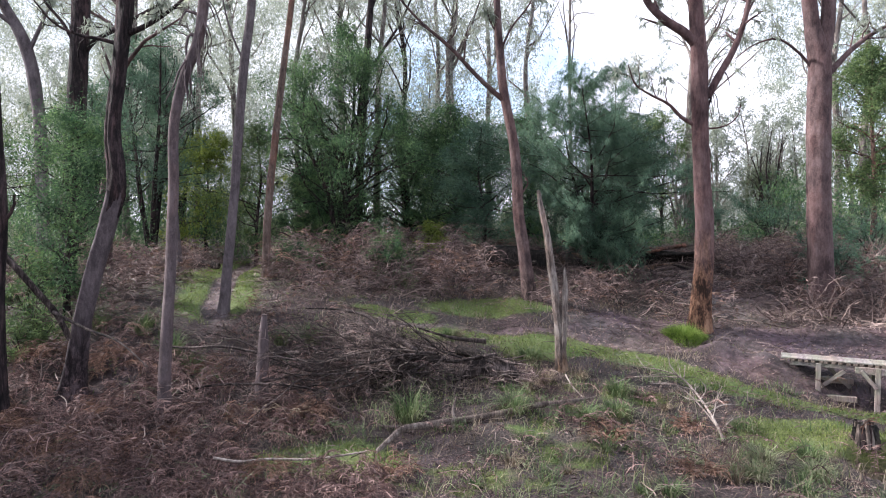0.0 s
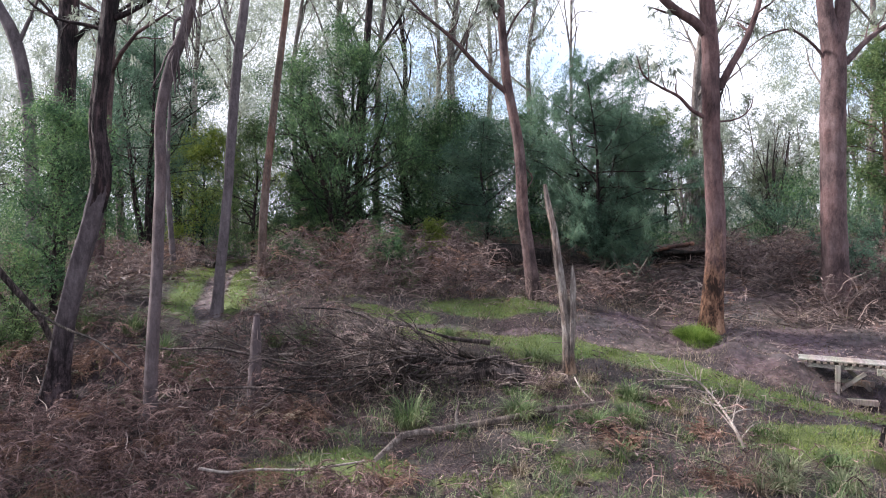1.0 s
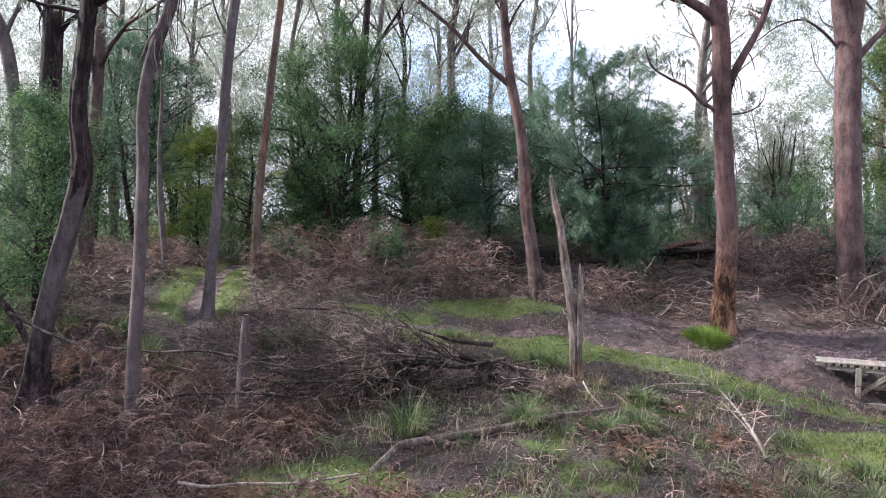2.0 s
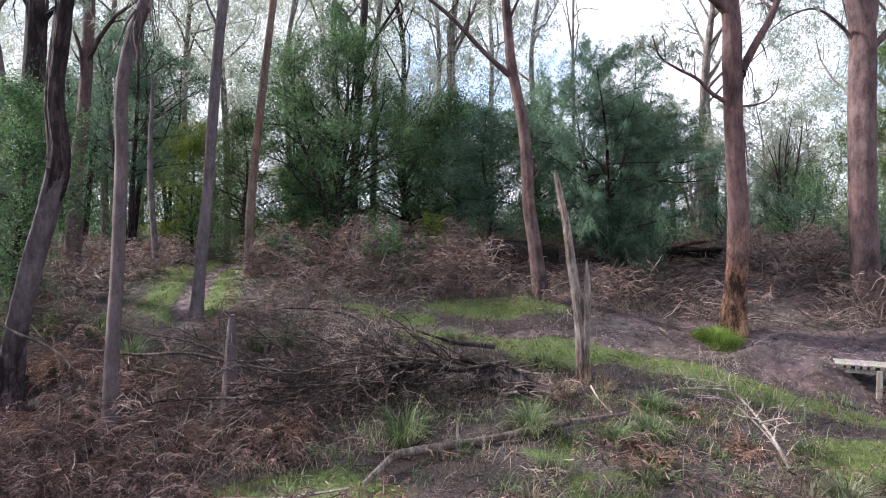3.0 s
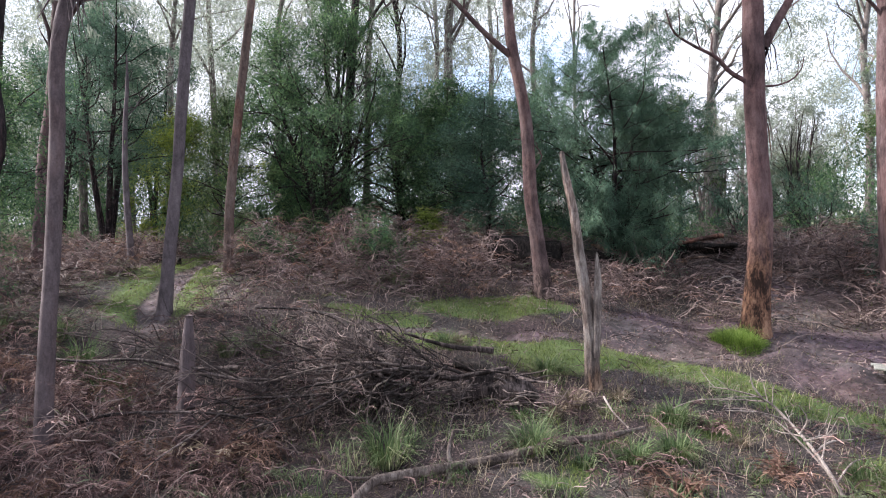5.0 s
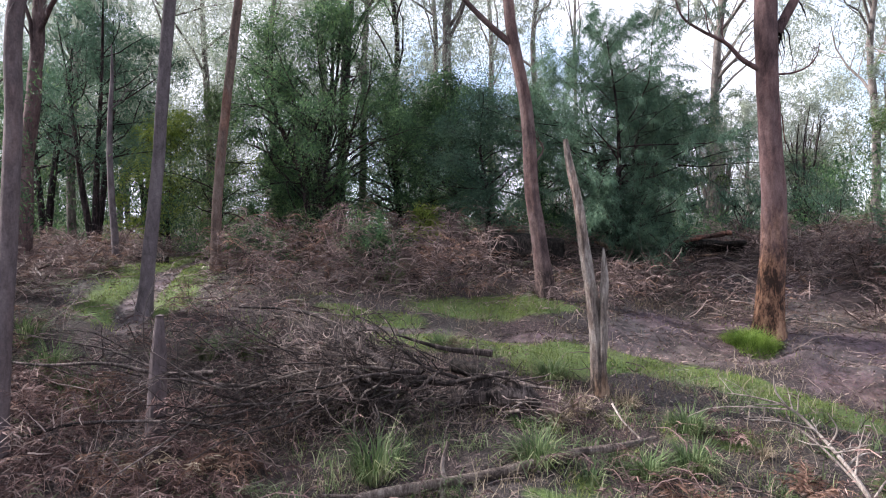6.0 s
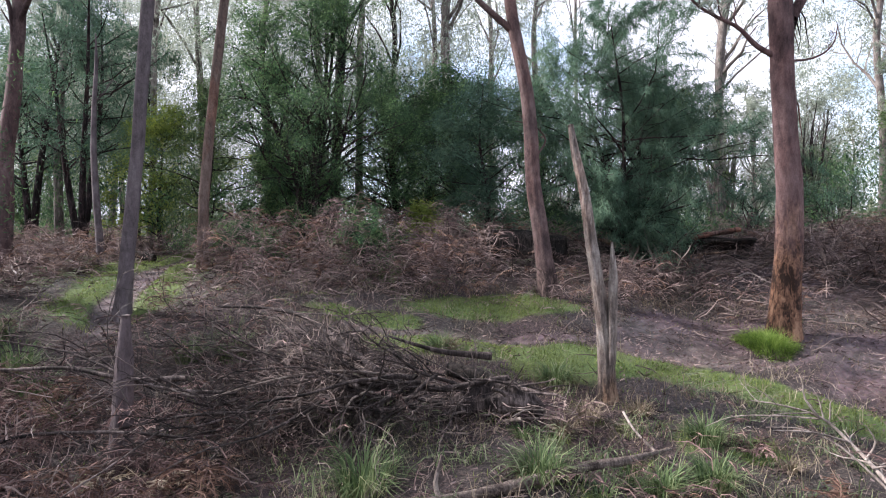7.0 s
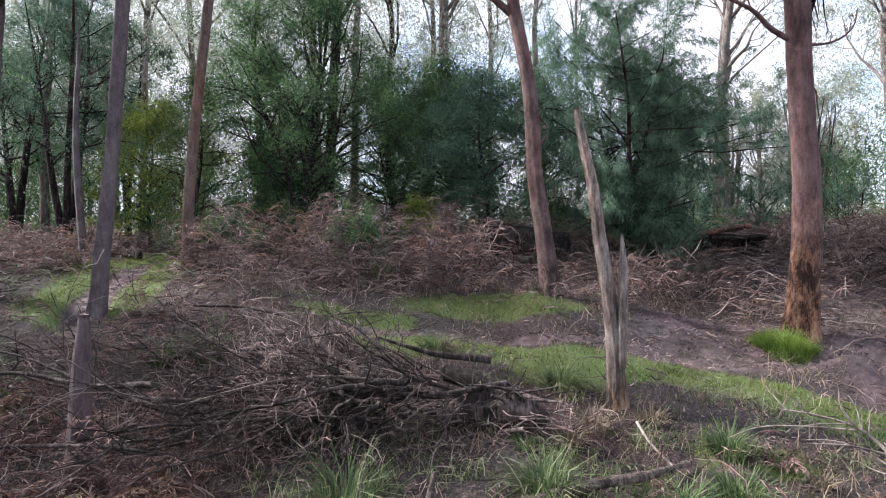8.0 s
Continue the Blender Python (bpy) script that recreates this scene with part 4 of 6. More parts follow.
back_tree([(0.34, 17.00, 1.93), (0.26, 17.00, 4.70), (0.20, 17.00, 7.30), (0.36, 17.00, 8.93), (0.26, 17.00, 11.53)], 0.14, BARK_FAR, "grey gum behind the dark wattle", 43)
back_tree([(-1.16, 19.00, 1.95), (-1.31, 19.00, 5.23), (-1.24, 19.00, 7.95), (-1.53, 19.00, 9.77), (-1.71, 19.00, 11.96)], 0.1, BARK_DARK, "leaning dark gum in the back of the wood", 44)
back_tree([(10.50, 49.00, 1.60), (10.60, 49.00, 9.8), (10.50, 49.00, 17.8), (10.55, 49.00, 23.2), (10.45, 49.00, 28.0)], 0.17, BARK_FAR, "tall bare dead stem against the sky", 45)
back_tree([(13.50, 31.00, 2.00), (13.55, 31.00, 6.5), (13.35, 31.00, 10.0), (13.65, 31.00, 14.0), (13.50, 31.00, 18.5)], 0.19, BARK_FAR, "pale gum trunk standing alone against the sky", 58)
back_tree([(9.10, 21.70, 2.19), (9.06, 21.70, 6.05), (9.19, 21.70, 8.42), (9.43, 21.70, 10.29), (9.39, 21.70, 12.16)], 0.17, BARK_FAR, "pale gum trunk far back", 46)
back_tree([(-7.57, 18.00, 1.94), (-7.48, 18.00, 4.18), (-7.45, 18.00, 6.77), (-7.27, 18.00, 9.35), (-7.14, 18.00, 11.94)], 0.1, BARK_FAR, "slim grey gum far back", 47)
back_tree([(-3.98, 16.50, 1.92), (-4.05, 16.50, 3.98), (-4.17, 16.50, 6.35), (-3.86, 16.50, 8.72), (-3.78, 16.50, 11.25)], 0.09, BARK_FAR, "slim grey gum among wattles", 48)
back_tree([(16.00, 24.00, 2.23), (16.09, 24.00, 6.14), (15.88, 24.00, 9.13), (16.23, 24.00, 11.89), (16.46, 24.00, 14.18)], 0.16, BARK_FAR, "pale gum trunk at the far edge of the wood", 49)
back_tree([(14.33, 20.00, 2.15), (14.25, 20.00, 5.41), (14.48, 20.00, 7.90), (14.29, 20.00, 10.20), (14.48, 20.00, 12.69)], 0.14, BARK_FAR, "pale gum trunk at the far edge of the wood", 50)
back_tree([(-8.30, 15.50, 1.91), (-8.34, 15.50, 3.84), (-8.22, 15.50, 5.92), (-8.08, 15.50, 8.30), (-8.13, 15.50, 10.52)], 0.1, BARK_FAR, "slim grey gum on the grassy slope", 51)
back_tree([(-6.97, 20.00, 1.96), (-7.01, 20.00, 5.22), (-7.16, 20.00, 7.90), (-7.26, 20.00, 10.20), (-7.35, 20.00, 12.88)], 0.12, BARK_FAR, "grey gum beside the far track", 52)
back_tree([(2.85, 18.50, 2.12), (2.73, 18.50, 4.96), (2.59, 18.50, 7.44), (2.83, 18.50, 9.56), (2.91, 18.50, 12.04)], 0.1, BARK_FAR, "slim grey gum behind", 53)
back_tree([(-0.55, 24.00, 2.23), (-0.32, 24.00, 6.14), (-0.18, 24.00, 9.13), (-0.32, 24.00, 12.58), (-0.09, 24.00, 14.87)], 0.13, BARK_FAR, "pale grey gum far back", 54)
back_tree([(2.09, 26.00, 2.27), (1.94, 26.00, 6.51), (2.04, 26.00, 9.74), (1.84, 26.00, 13.23), (1.64, 26.00, 15.72)], 0.13, BARK_FAR, "pale grey gum far back", 55)
back_tree([(-6.75, 11.70, 1.3), (-6.68, 11.70, 2.2), (-6.66, 11.70, 3.0), (-6.55, 11.70, 3.9), (-6.47, 11.70, 5.0), (-6.40, 11.70, 6.5), (-6.30, 11.70, 9.0)], 0.15, BARK_ROSE, "thick purplish gum trunk behind the slim ones", 57)

# wattles and other leafy small trees
bush_tree("wattle_tree", -5.35, 8.4, 3.05, 0.9, LEAF_DARK, BARK_DARK, "feathery dull green wattle on a thin dark stem", seed=61, limbs=46, low=0.2, pads=0.27)
bush_tree("wattle_tree", -6.9, 14.0, 5.4, 1.45, LEAF_SOFT, BARK_DARK, "tall grey green wattle with several dark stems", seed=62, stems=3, low=0.34, limbs=60, pads=0.27)
bush_tree("wattle_tree", -8.5, 14.9, 5.8, 1.6, LEAF_SOFT, BARK_DARK, "dark green wattle at the edge of the wood", seed=63, stems=2, low=0.3, per=7, leaves=9, size=0.1, width=0.022, pads=0.27)
bush_tree("wattle_tree", -2.45, 13.5, 5.5, 1.55, LEAF_DARK, BARK_DARK, "large dense dark green wattle above the bracken", seed=64, stems=3, up=0.2, angle=1.1, limbs=102, twigs=12, per=9, leaves=10, low=0.06, peak=0.3, blunt=0.85, pads=0.27)
bush_tree("wattle_tree", -0.75, 14.6, 3.5, 1.4, LEAF_DARK, BARK_DARK, "dense dark wattle with drooping sprays", seed=65, stems=2, up=0.2, angle=1.1, limbs=58, twigs=11, per=10, low=0.08, blunt=0.8, pads=0.27)
bush_tree("wattle_tree", 0.85, 13.0, 2.9, 0.68, LEAF_SOFT, BARK_DARK, "small upright green wattle with a bare dark stem", seed=66, limbs=44, twigs=11, per=10, low=0.16, blunt=0.6, pads=0.27)
bush_tree("sheoak_tree", 3.1, 12.3, 3.75, 1.45, LEAF_SOFT, BARK_DARK, "soft grey green she-oak with fine hanging needles", seed=67, limbs=96, twigs=14, per=10, leaves=11,
          size=0.1, width=0.007, low=0.05, stems=3, droop=0.9, level=0.9, bare_to=0.15, blunt=0.4, peak=0.45)
bush_tree("wattle_tree", 8.2, 22.0, 4.9, 1.4, LEAF_MID, BARK_DARK, "green wattle far up the slope", seed=68, per=7, leaves=9, size=0.1, width=0.022, pads=0.27)
bush_tree("wattle_tree", 6.0, 19.0, 3.9, 1.2, LEAF_MID, BARK_DARK, "green wattle behind the she-oak", seed=69, per=7, leaves=9, size=0.1, width=0.022, pads=0.27)
bush_tree("wattle_tree", 10.2, 14.0, 4.9, 0.95, LEAF_MID, BARK_BROWN, "yellowish green tree on a reddish stem", seed=70, low=0.25, size=0.1, width=0.022, pads=0.27)
bush_tree("wattle_tree", 0.3, 15.2, 3.6, 1.2, LEAF_DARK, BARK_DARK, "dark green wattle behind the small upright one", seed=82, limbs=50, per=9, leaves=9, size=0.075, width=0.017, pads=0.27)
bush_tree("wattle_tree", -3.3, 15.6, 4.0, 1.0, LEAF_MID, BARK_DARK, "green wattle behind the large dark one", seed=83, limbs=64, twigs=10, size=0.08, width=0.018, blunt=0.6, pads=0.27)
bush_tree("wattle_tree", -6.8, 17.0, 3.3, 1.4, LEAF_BRIGHT, BARK_DARK, "bright yellow green wattle beside the far track", seed=71, per=7, leaves=9, size=0.1, width=0.022, pads=0.27)
bush_tree("wattle_tree", -4.3, 13.6, 3.2, 0.75, LEAF_MID, BARK_DARK, "green wattle beside the track", seed=72, limbs=36, pads=0.27)
bush_tree("wattle_tree", -3.6, 15.2, 4.2, 1.1, LEAF_DARK, BARK_DARK, "dark wattle behind the track", seed=73, limbs=40, per=7, leaves=9, size=0.1, width=0.022, pads=0.27)
bush_tree("wattle_tree", -0.2, 16.0, 3.3, 1.2, LEAF_DARK, BARK_DARK, "dark green wattle deep in the wood", seed=74, limbs=44, per=7, leaves=9, size=0.1, width=0.022, pads=0.27)
bush_tree("wattle_tree", 4.3, 15.5, 3.6, 1.0, LEAF_SOFT, BARK_DARK, "blue green wattle behind the she-oak", seed=75, limbs=40, per=7, leaves=9, size=0.1, width=0.022, pads=0.27)
bush_tree("wattle_tree", 2.2, 15.5, 3.5, 1.0, LEAF_DARK, BARK_DARK, "dark wattle behind the curved gum", seed=76, limbs=40, per=7, leaves=9, size=0.1, width=0.022, pads=0.27)
bush_tree("wattle_tree", 11.5, 21.0, 2.6, 1.2, LEAF_FAR, BARK_DARK, "low grey green shrub on the skyline", seed=77, limbs=34, per=7, leaves=9, size=0.1, width=0.022, pads=0.27)
bush_tree("wattle_tree", -8.2, 18.6, 6.2, 1.4, LEAF_SOFT, BARK_DARK, "tall grey green wattle deep in the wood", seed=85, stems=2, limbs=44, low=0.36, size=0.1, width=0.024, pads=0.22)
bush_tree("wattle_tree", -9.5, 11.5, 3.6, 1.2, LEAF_MID, BARK_DARK, "green wattle at the edge of the clearing", seed=78, limbs=40, pads=0.27)
bush_tree("wattle_tree", -11.5, 19.0, 5.4, 1.6, LEAF_MID, BARK_DARK, "green wattle deep in the wood", seed=79, per=7, leaves=9, size=0.1, width=0.022, pads=0.27)
bush_tree("dead_shrub", 11.2, 20.5, 4.0, 1.2, LEAF_GUM, BARK_DARK, "bare many-stemmed shrub against the sky", "shrub", seed=80, stems=6, limbs=48, low=0.15, leaves=1, per=2, angle=0.5, up=0.35)
bush_tree("dead_shrub", 6.8, 21.5, 5.4, 1.0, LEAF_GUM, BARK_DARK, "bare thin-stemmed dead shrub above the green wattles", "shrub", seed=81, stems=4, limbs=40, low=0.3, leaves=1, per=2, angle=0.5, up=0.35)


# unseen wattles beside the clearing, added to shade its near corner
for x, y, h, sd in ((-7.4, 6.4, 4.6, 640), (-7.6, 4.9, 5.2, 641), (-8.4, 5.6, 5.6, 642)):
    bush_tree("wattle_tree", x, y, h, 1.3, LEAF_MID, BARK_DARK, "unseen green wattle added beside the clearing for shade", seed=sd, limbs=36, twigs=7, per=5, leaves=6, size=0.12, width=0.03)
for x, y, h, w, leaf, text, sd in ((-1.0, 11.2, 0.6, 0.5, LEAF_DARK, "low dark green shrub in dead bracken", 601), (-2.75, 11.3, 0.45, 0.3, LEAF_DARK, "dark green shrub among bracken", 602),
                                    (-0.25, 12.6, 0.75, 0.3, LEAF_BRIGHT, "small bright yellow green shrub", 603), 
                                    (-6.0, 8.6, 0.5, 0.5, LEAF_MID, "dull green shrub in bracken", 605), (3.5, 11.9, 0.5, 0.5, LEAF_SOFT, "low soft grey green shrub under the she-oak", 606),
                                    (7.4, 11.2, 0.6, 0.6, LEAF_SOFT, "grey green shrub on the slope", 609), (8.8, 12.0, 0.8, 0.7, LEAF_SOFT, "grey green shrub on the slope", 610),
                                    (6.6, 15.0, 0.9, 0.9, LEAF_SOFT, "low grey green scrub on the skyline", 611), (9.0, 16.0, 1.0, 1.0, LEAF_SOFT, "low grey green scrub on the skyline", 612),
                                    (4.6, 16.0, 0.9, 0.9, LEAF_SOFT, "low grey green scrub behind the log", 613),
                                    (-5.2, 7.4, 0.32, 0.4, LEAF_MID, "dull green shrub under the gums", 617)):
    bush_tree("shrub", x, y, h, w, leaf, BARK_DARK, text, "shrub", seed=sd, stems=3, limbs=24, twigs=6, per=4, leaves=7, size=0.06 + 0.002 * y, width=0.012, low=0.05, angle=0.9, up=0.2)
for x, y, h, sd in ((9.4, 20.0, 4.6, 630), (12.2, 23.0, 5.6, 631), (7.9, 24.5, 5.6, 632)):
    bush_tree("gum_sapling", x, y, h, 1.3, LEAF_GUM, BARK_FAR, "thin pale gum sapling with sparse leaves paled for haze", seed=sd, stems=2, limbs=40, twigs=7, per=5, leaves=4, size=0.13, width=0.03, low=0.2, angle=0.8, up=0.25)
for x, y, h, sd in ((7.6, 19.0, 3.4, 620), (9.4, 22.0, 4.2, 621), (12.6, 22.5, 4.4, 622), (10.3, 24.0, 5.0, 623), (5.2, 22.0, 5.0, 624), (4.4, 24.0, 5.5, 625)):
    bush_tree("dead_shrub", x, y, h, 0.9, LEAF_GUM, BARK_FAR, "bare thin-stemmed shrub with few pale leaves against the sky", "shrub", seed=sd, stems=5, limbs=40, twigs=5, low=0.15, leaves=2, per=3, angle=0.5, up=0.35)


# the wood behind: a few gums built once, then copied
def far_gum(seed, height, label):
    rs = np.random.RandomState(seed)
    sway = rs.normal(0, 0.35, (3, 2))
    pts = [(0, 0, 0), (sway[0, 0], sway[0, 1], height * 0.33), (sway[1, 0], sway[1, 1], height * 0.66), (sway[2, 0], sway[2, 1], height)]
    r = [0.14, 0.11, 0.07, 0.01]
    tree = thing("gum_tree", (0, 0, 0), label, "tree", "gums of the far wood")
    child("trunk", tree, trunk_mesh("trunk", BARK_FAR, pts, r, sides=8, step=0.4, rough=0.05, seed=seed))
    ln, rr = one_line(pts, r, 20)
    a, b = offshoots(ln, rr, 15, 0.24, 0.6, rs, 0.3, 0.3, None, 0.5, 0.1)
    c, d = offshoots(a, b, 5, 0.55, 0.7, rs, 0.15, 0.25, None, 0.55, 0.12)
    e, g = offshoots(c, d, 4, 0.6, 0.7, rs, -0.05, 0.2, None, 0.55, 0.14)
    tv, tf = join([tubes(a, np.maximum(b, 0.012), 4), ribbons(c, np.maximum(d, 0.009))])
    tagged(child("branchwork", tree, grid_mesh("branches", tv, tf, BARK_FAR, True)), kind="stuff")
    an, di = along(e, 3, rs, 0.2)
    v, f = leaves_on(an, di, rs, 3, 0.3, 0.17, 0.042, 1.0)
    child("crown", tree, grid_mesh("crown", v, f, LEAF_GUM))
    return tree


kinds = [far_gum(201, 9.5, "tall thin gum with a sparse grey green crown"), far_gum(202, 8.0, "slim gum with an open crown paled for haze"), far_gum(203, 11.0, "tall gum with a pale trunk and drooping leaves")]
spots = np.random.RandomState(5)
put, tries = [], 0
while len(put) < 52 and tries < 4000:
    tries += 1
    y = spots.uniform(18, 52)
    x = spots.uniform(-0.9, 0.95) * (y + 3)
    a = x / y
    tall = 1.0
    if -0.28 < a < 0.13 and y < 30:
        continue
    if 0.13 < a < 0.53:
        if y < 32:
            continue
        tall = 0.62
    if any((x - u) ** 2 + (y - w) ** 2 < 5.0 for u, w in put):
        continue
    k = kinds[len(put) % 3]
    s = tall * spots.uniform(0.85, 1.25)
    m = pose(x, y, float(ground_z(x, y)) - 0.1, 0, 0, spots.uniform(0, 360)) @ Matrix.Diagonal((s, s, s, 1))
    if len(put) < 3:
        k.matrix_basis = m
    else:
        copy_thing(k, m)
    put.append((x, y))


def leaf_cloud(name, n, y0, y1, low, high, gap_high, each, leaf, size, wide, material, label, seed, a0=-0.92, a1=0.97):
    """Leafy masses of the wood behind, too many to count; lower where the sky shows between the trees."""
    rs = np.random.RandomState(seed)
    y = rs.uniform(y0, y1, n)
    x = rs.uniform(a0, a1, n) * (y + 1)
    a = x / y
    gap = sstep(0.12, 0.18, a) * (1 - sstep(0.5, 0.58, a))
    top = low + (high - low) * rs.rand(n) * (1 - gap) + (gap_high - low) * rs.rand(n) * gap
    c = np.stack([x, y, ground_z(x, y) + np.maximum(top, 0.15)], 1)
    p = c[:, None, :] + rs.normal(0, wide, (n, each, 3)) * rs.uniform(0.5, 1.3, (n, 1, 1)) * np.array([1, 1, 0.75])
    p = p.reshape(-1, 3)
    v, f = leaves_on(p, rs.normal(size=p.shape) + np.array([0, 0, -0.5]), rs, 1, 0.2, leaf, size, 0.6)
    tagged(new(name, grid_mesh(name, v, f, material)), label, "shrubs", kind="stuff")


leaf_cloud("near_scrub", 420, 14.8, 20, 0.1, 2.0, 0.3, 170, 0.11, 0.026, 0.34, LEAF_DARK, "dark green scrub under the trees", 90)
leaf_cloud("far_scrub", 420, 20, 46, 0.1, 5.5, 0.4, 130, 0.19, 0.05, 0.42, LEAF_FAR, "grey green shrubs of the far wood, haze in their colour", 91)
leaf_cloud("far_canopy", 1500, 28, 56, 2.5, 24.0, 0.3, 150, 0.24, 0.07, 0.7, LEAF_GUM, "gum foliage of the far wood, haze in its pale colour", 92)
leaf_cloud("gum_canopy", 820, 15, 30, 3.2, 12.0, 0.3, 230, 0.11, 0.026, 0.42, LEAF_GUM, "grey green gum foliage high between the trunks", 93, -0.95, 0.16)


def far_treeline():
    """The wooded rise that closes the view, far behind."""
    rs = np.random.RandomState(33)
    n, rows = 260, 9
    a = np.linspace(-1.15, 1.2, n)
    gap = sstep(0.1, 0.2, a) * (1 - sstep(0.52, 0.62, a))
    tops = (7.5 - 4.6 * gap) * (0.8 + 0.25 * swell(a * 40, a * 0, 9, 61) + 0.14 * swell(a * 40, a * 0, 2.3, 62))
    v = []
    for j in range(rows):
        h = j / (rows - 1)
        y = 74 + 3.0 * h + 1.6 * swell(a * 60, np.full(n, j * 2.0), 5, 63)
        v.append(np.stack([a * y, y, -2.0 + (tops + 2.0) * h + 0.4 * swell(a * 60, np.full(n, j * 3.0), 3, 64)], 1))
    v = np.concatenate(v)
    i, j = np.meshgrid(np.arange(rows - 1), np.arange(n - 1), indexing="ij")
    o = i * n + j
    f = np.stack([o, o + 1, o + n + 1, o + n], -1).reshape(-1, 4)
    tagged(new("backdrop", grid_mesh("backdrop", v, f, FAR_WOOD)), "grey green wooded rise far behind, haze in its colour", "treeline", kind="structure")
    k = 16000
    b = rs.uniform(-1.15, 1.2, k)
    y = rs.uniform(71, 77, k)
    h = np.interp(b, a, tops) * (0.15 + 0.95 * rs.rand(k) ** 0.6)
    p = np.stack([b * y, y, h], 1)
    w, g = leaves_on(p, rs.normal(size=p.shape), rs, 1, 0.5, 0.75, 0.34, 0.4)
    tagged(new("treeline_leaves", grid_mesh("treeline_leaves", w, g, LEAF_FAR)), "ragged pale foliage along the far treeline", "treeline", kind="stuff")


far_treeline()


# ---- standing dead wood ----
def snag():
    base = np.array([1.48, 7.38, float(ground_z(1.48, 7.38)) - 0.04])
    ob = thing("snag", tuple(base), "weathered grey dead trunk with a splintered pale tip, standing in grass", "dead tree")
    main = [np.array(p) - base for p in [(1.48, 7.38, 0.15), (1.46, 7.38, 0.70), (1.41, 7.38, 1.12), (1.35, 7.38, 1.55), (1.29, 7.38, 1.97), (1.23, 7.38, 2.25), (1.19, 7.38, 2.48)]]
    main[0] = np.array([0.0, 0, 0])
    child("trunk", ob, trunk_mesh("trunk", DEADWOOD, main, [0.068, 0.06, 0.052, 0.045, 0.04, 0.036, 0.024], sides=34, step=0.03, flare=0.25, rough=0.1, seed=3, fibres=7))
    prong = [np.array(p) - base for p in [(1.5, 7.34, 0.53), (1.51, 7.34, 0.91), (1.52, 7.34, 1.26), (1.51, 7.34, 1.52)]]
    child("prong", ob, trunk_mesh("prong", DEADWOOD, prong, [0.036, 0.038, 0.036, 0.01], sides=14, step=0.03, rough=0.14, seed=4, fibres=7), "split side stem")


snag()


def post_stump():
    base = np.array([-2.0, 6.5, float(ground_z(-2.0, 6.5)) - 0.05])
    ob = thing("tree_stump", tuple(base), "tall narrow grey stump rising from brush", "stump")
    pts = [np.zeros(3)] + [np.array(p) - base for p in [(-2.00, 6.50, 0.20), (-1.99, 6.50, 0.51), (-1.98, 6.50, 0.76), (-1.97, 6.50, 1.03)]]
    child("trunk", ob, trunk_mesh("trunk", BARK_PINK, pts, [0.085, 0.07, 0.058, 0.05, 0.026], sides=24, step=0.03, rough=0.13, seed=8, fibres=7))


post_stump()


def low_stump():
    """A rotten stump: a core with upright weathered splinters of uneven height round it."""
    x, y = 4.12, 5.78
    ob = thing("tree_stump", (x, y, float(ground_z(x, y)) - 0.05), "short dark rotten stump with a ragged top in grass", "stump")
    child("core", ob, trunk_mesh("core", CHARRED, [(0, 0, 0), (0.01, 0, 0.13), (0, 0.01, 0.2)], [0.092, 0.085, 0.075], sides=24, step=0.02, flare=0.2, rough=0.16, seed=9, fibres=7))
    rs = np.random.RandomState(19)
    for i in range(17):
        a = i * 6.283 / 17 + rs.normal(0, 0.08)
        r, h, w = 0.08 + rs.normal(0, 0.005), rs.uniform(0.19, 0.28), rs.uniform(0.016, 0.028)
        d = np.array([math.cos(a), math.sin(a), 0])
        child("splinter", ob, trunk_mesh("splinter", BARK_DARK if i % 2 else BRANCHWOOD, [d * (r + 0.015), d * r + [0, 0, h * 0.5], d * (r - 0.008) + [0, 0, h]], [w * 1.2, w, w * 0.6], sides=6, step=0.04, rough=0.2, seed=30 + i))


low_stump()


def log(name, a, b, r0, r1, material, label, seed=0, lift=0.7, splinters=4):
    a = np.array([a[0], a[1], float(ground_z(a[0], a[1])) + r0 * lift])
    b = np.array([b[0], b[1], float(ground_z(b[0], b[1])) + r1 * lift])
    ob = thing(name, tuple(a), label, "log")
    mid = (b - a) * 0.5 + np.array([0, 0, 0.03])
    child("trunk", ob, trunk_mesh("trunk", material, [np.zeros(3), mid, b - a], [r0, (r0 + r1) / 2, r1], sides=18, step=0.08, rough=0.13, seed=seed, fibres=7))
    rs = np.random.RandomState(seed)
    for s in range(splinters):
        t = rs.rand()
        p = (b - a) * t + rs.normal(0, 0.1, 3)
        p[2] += r0 * 0.8
        q = p + np.array([rs.uniform(-0.5, 0.6), rs.uniform(-0.2, 0.2), rs.uniform(0.0, 0.22)])
        child("splinter", ob, trunk_mesh("splinter", DEADWOOD, [p, (p + q) / 2 + rs.normal(0, 0.02, 3), q], [0.05, 0.04, 0.012], sides=8, step=0.06, rough=0.15, seed=seed + s))
    return ob


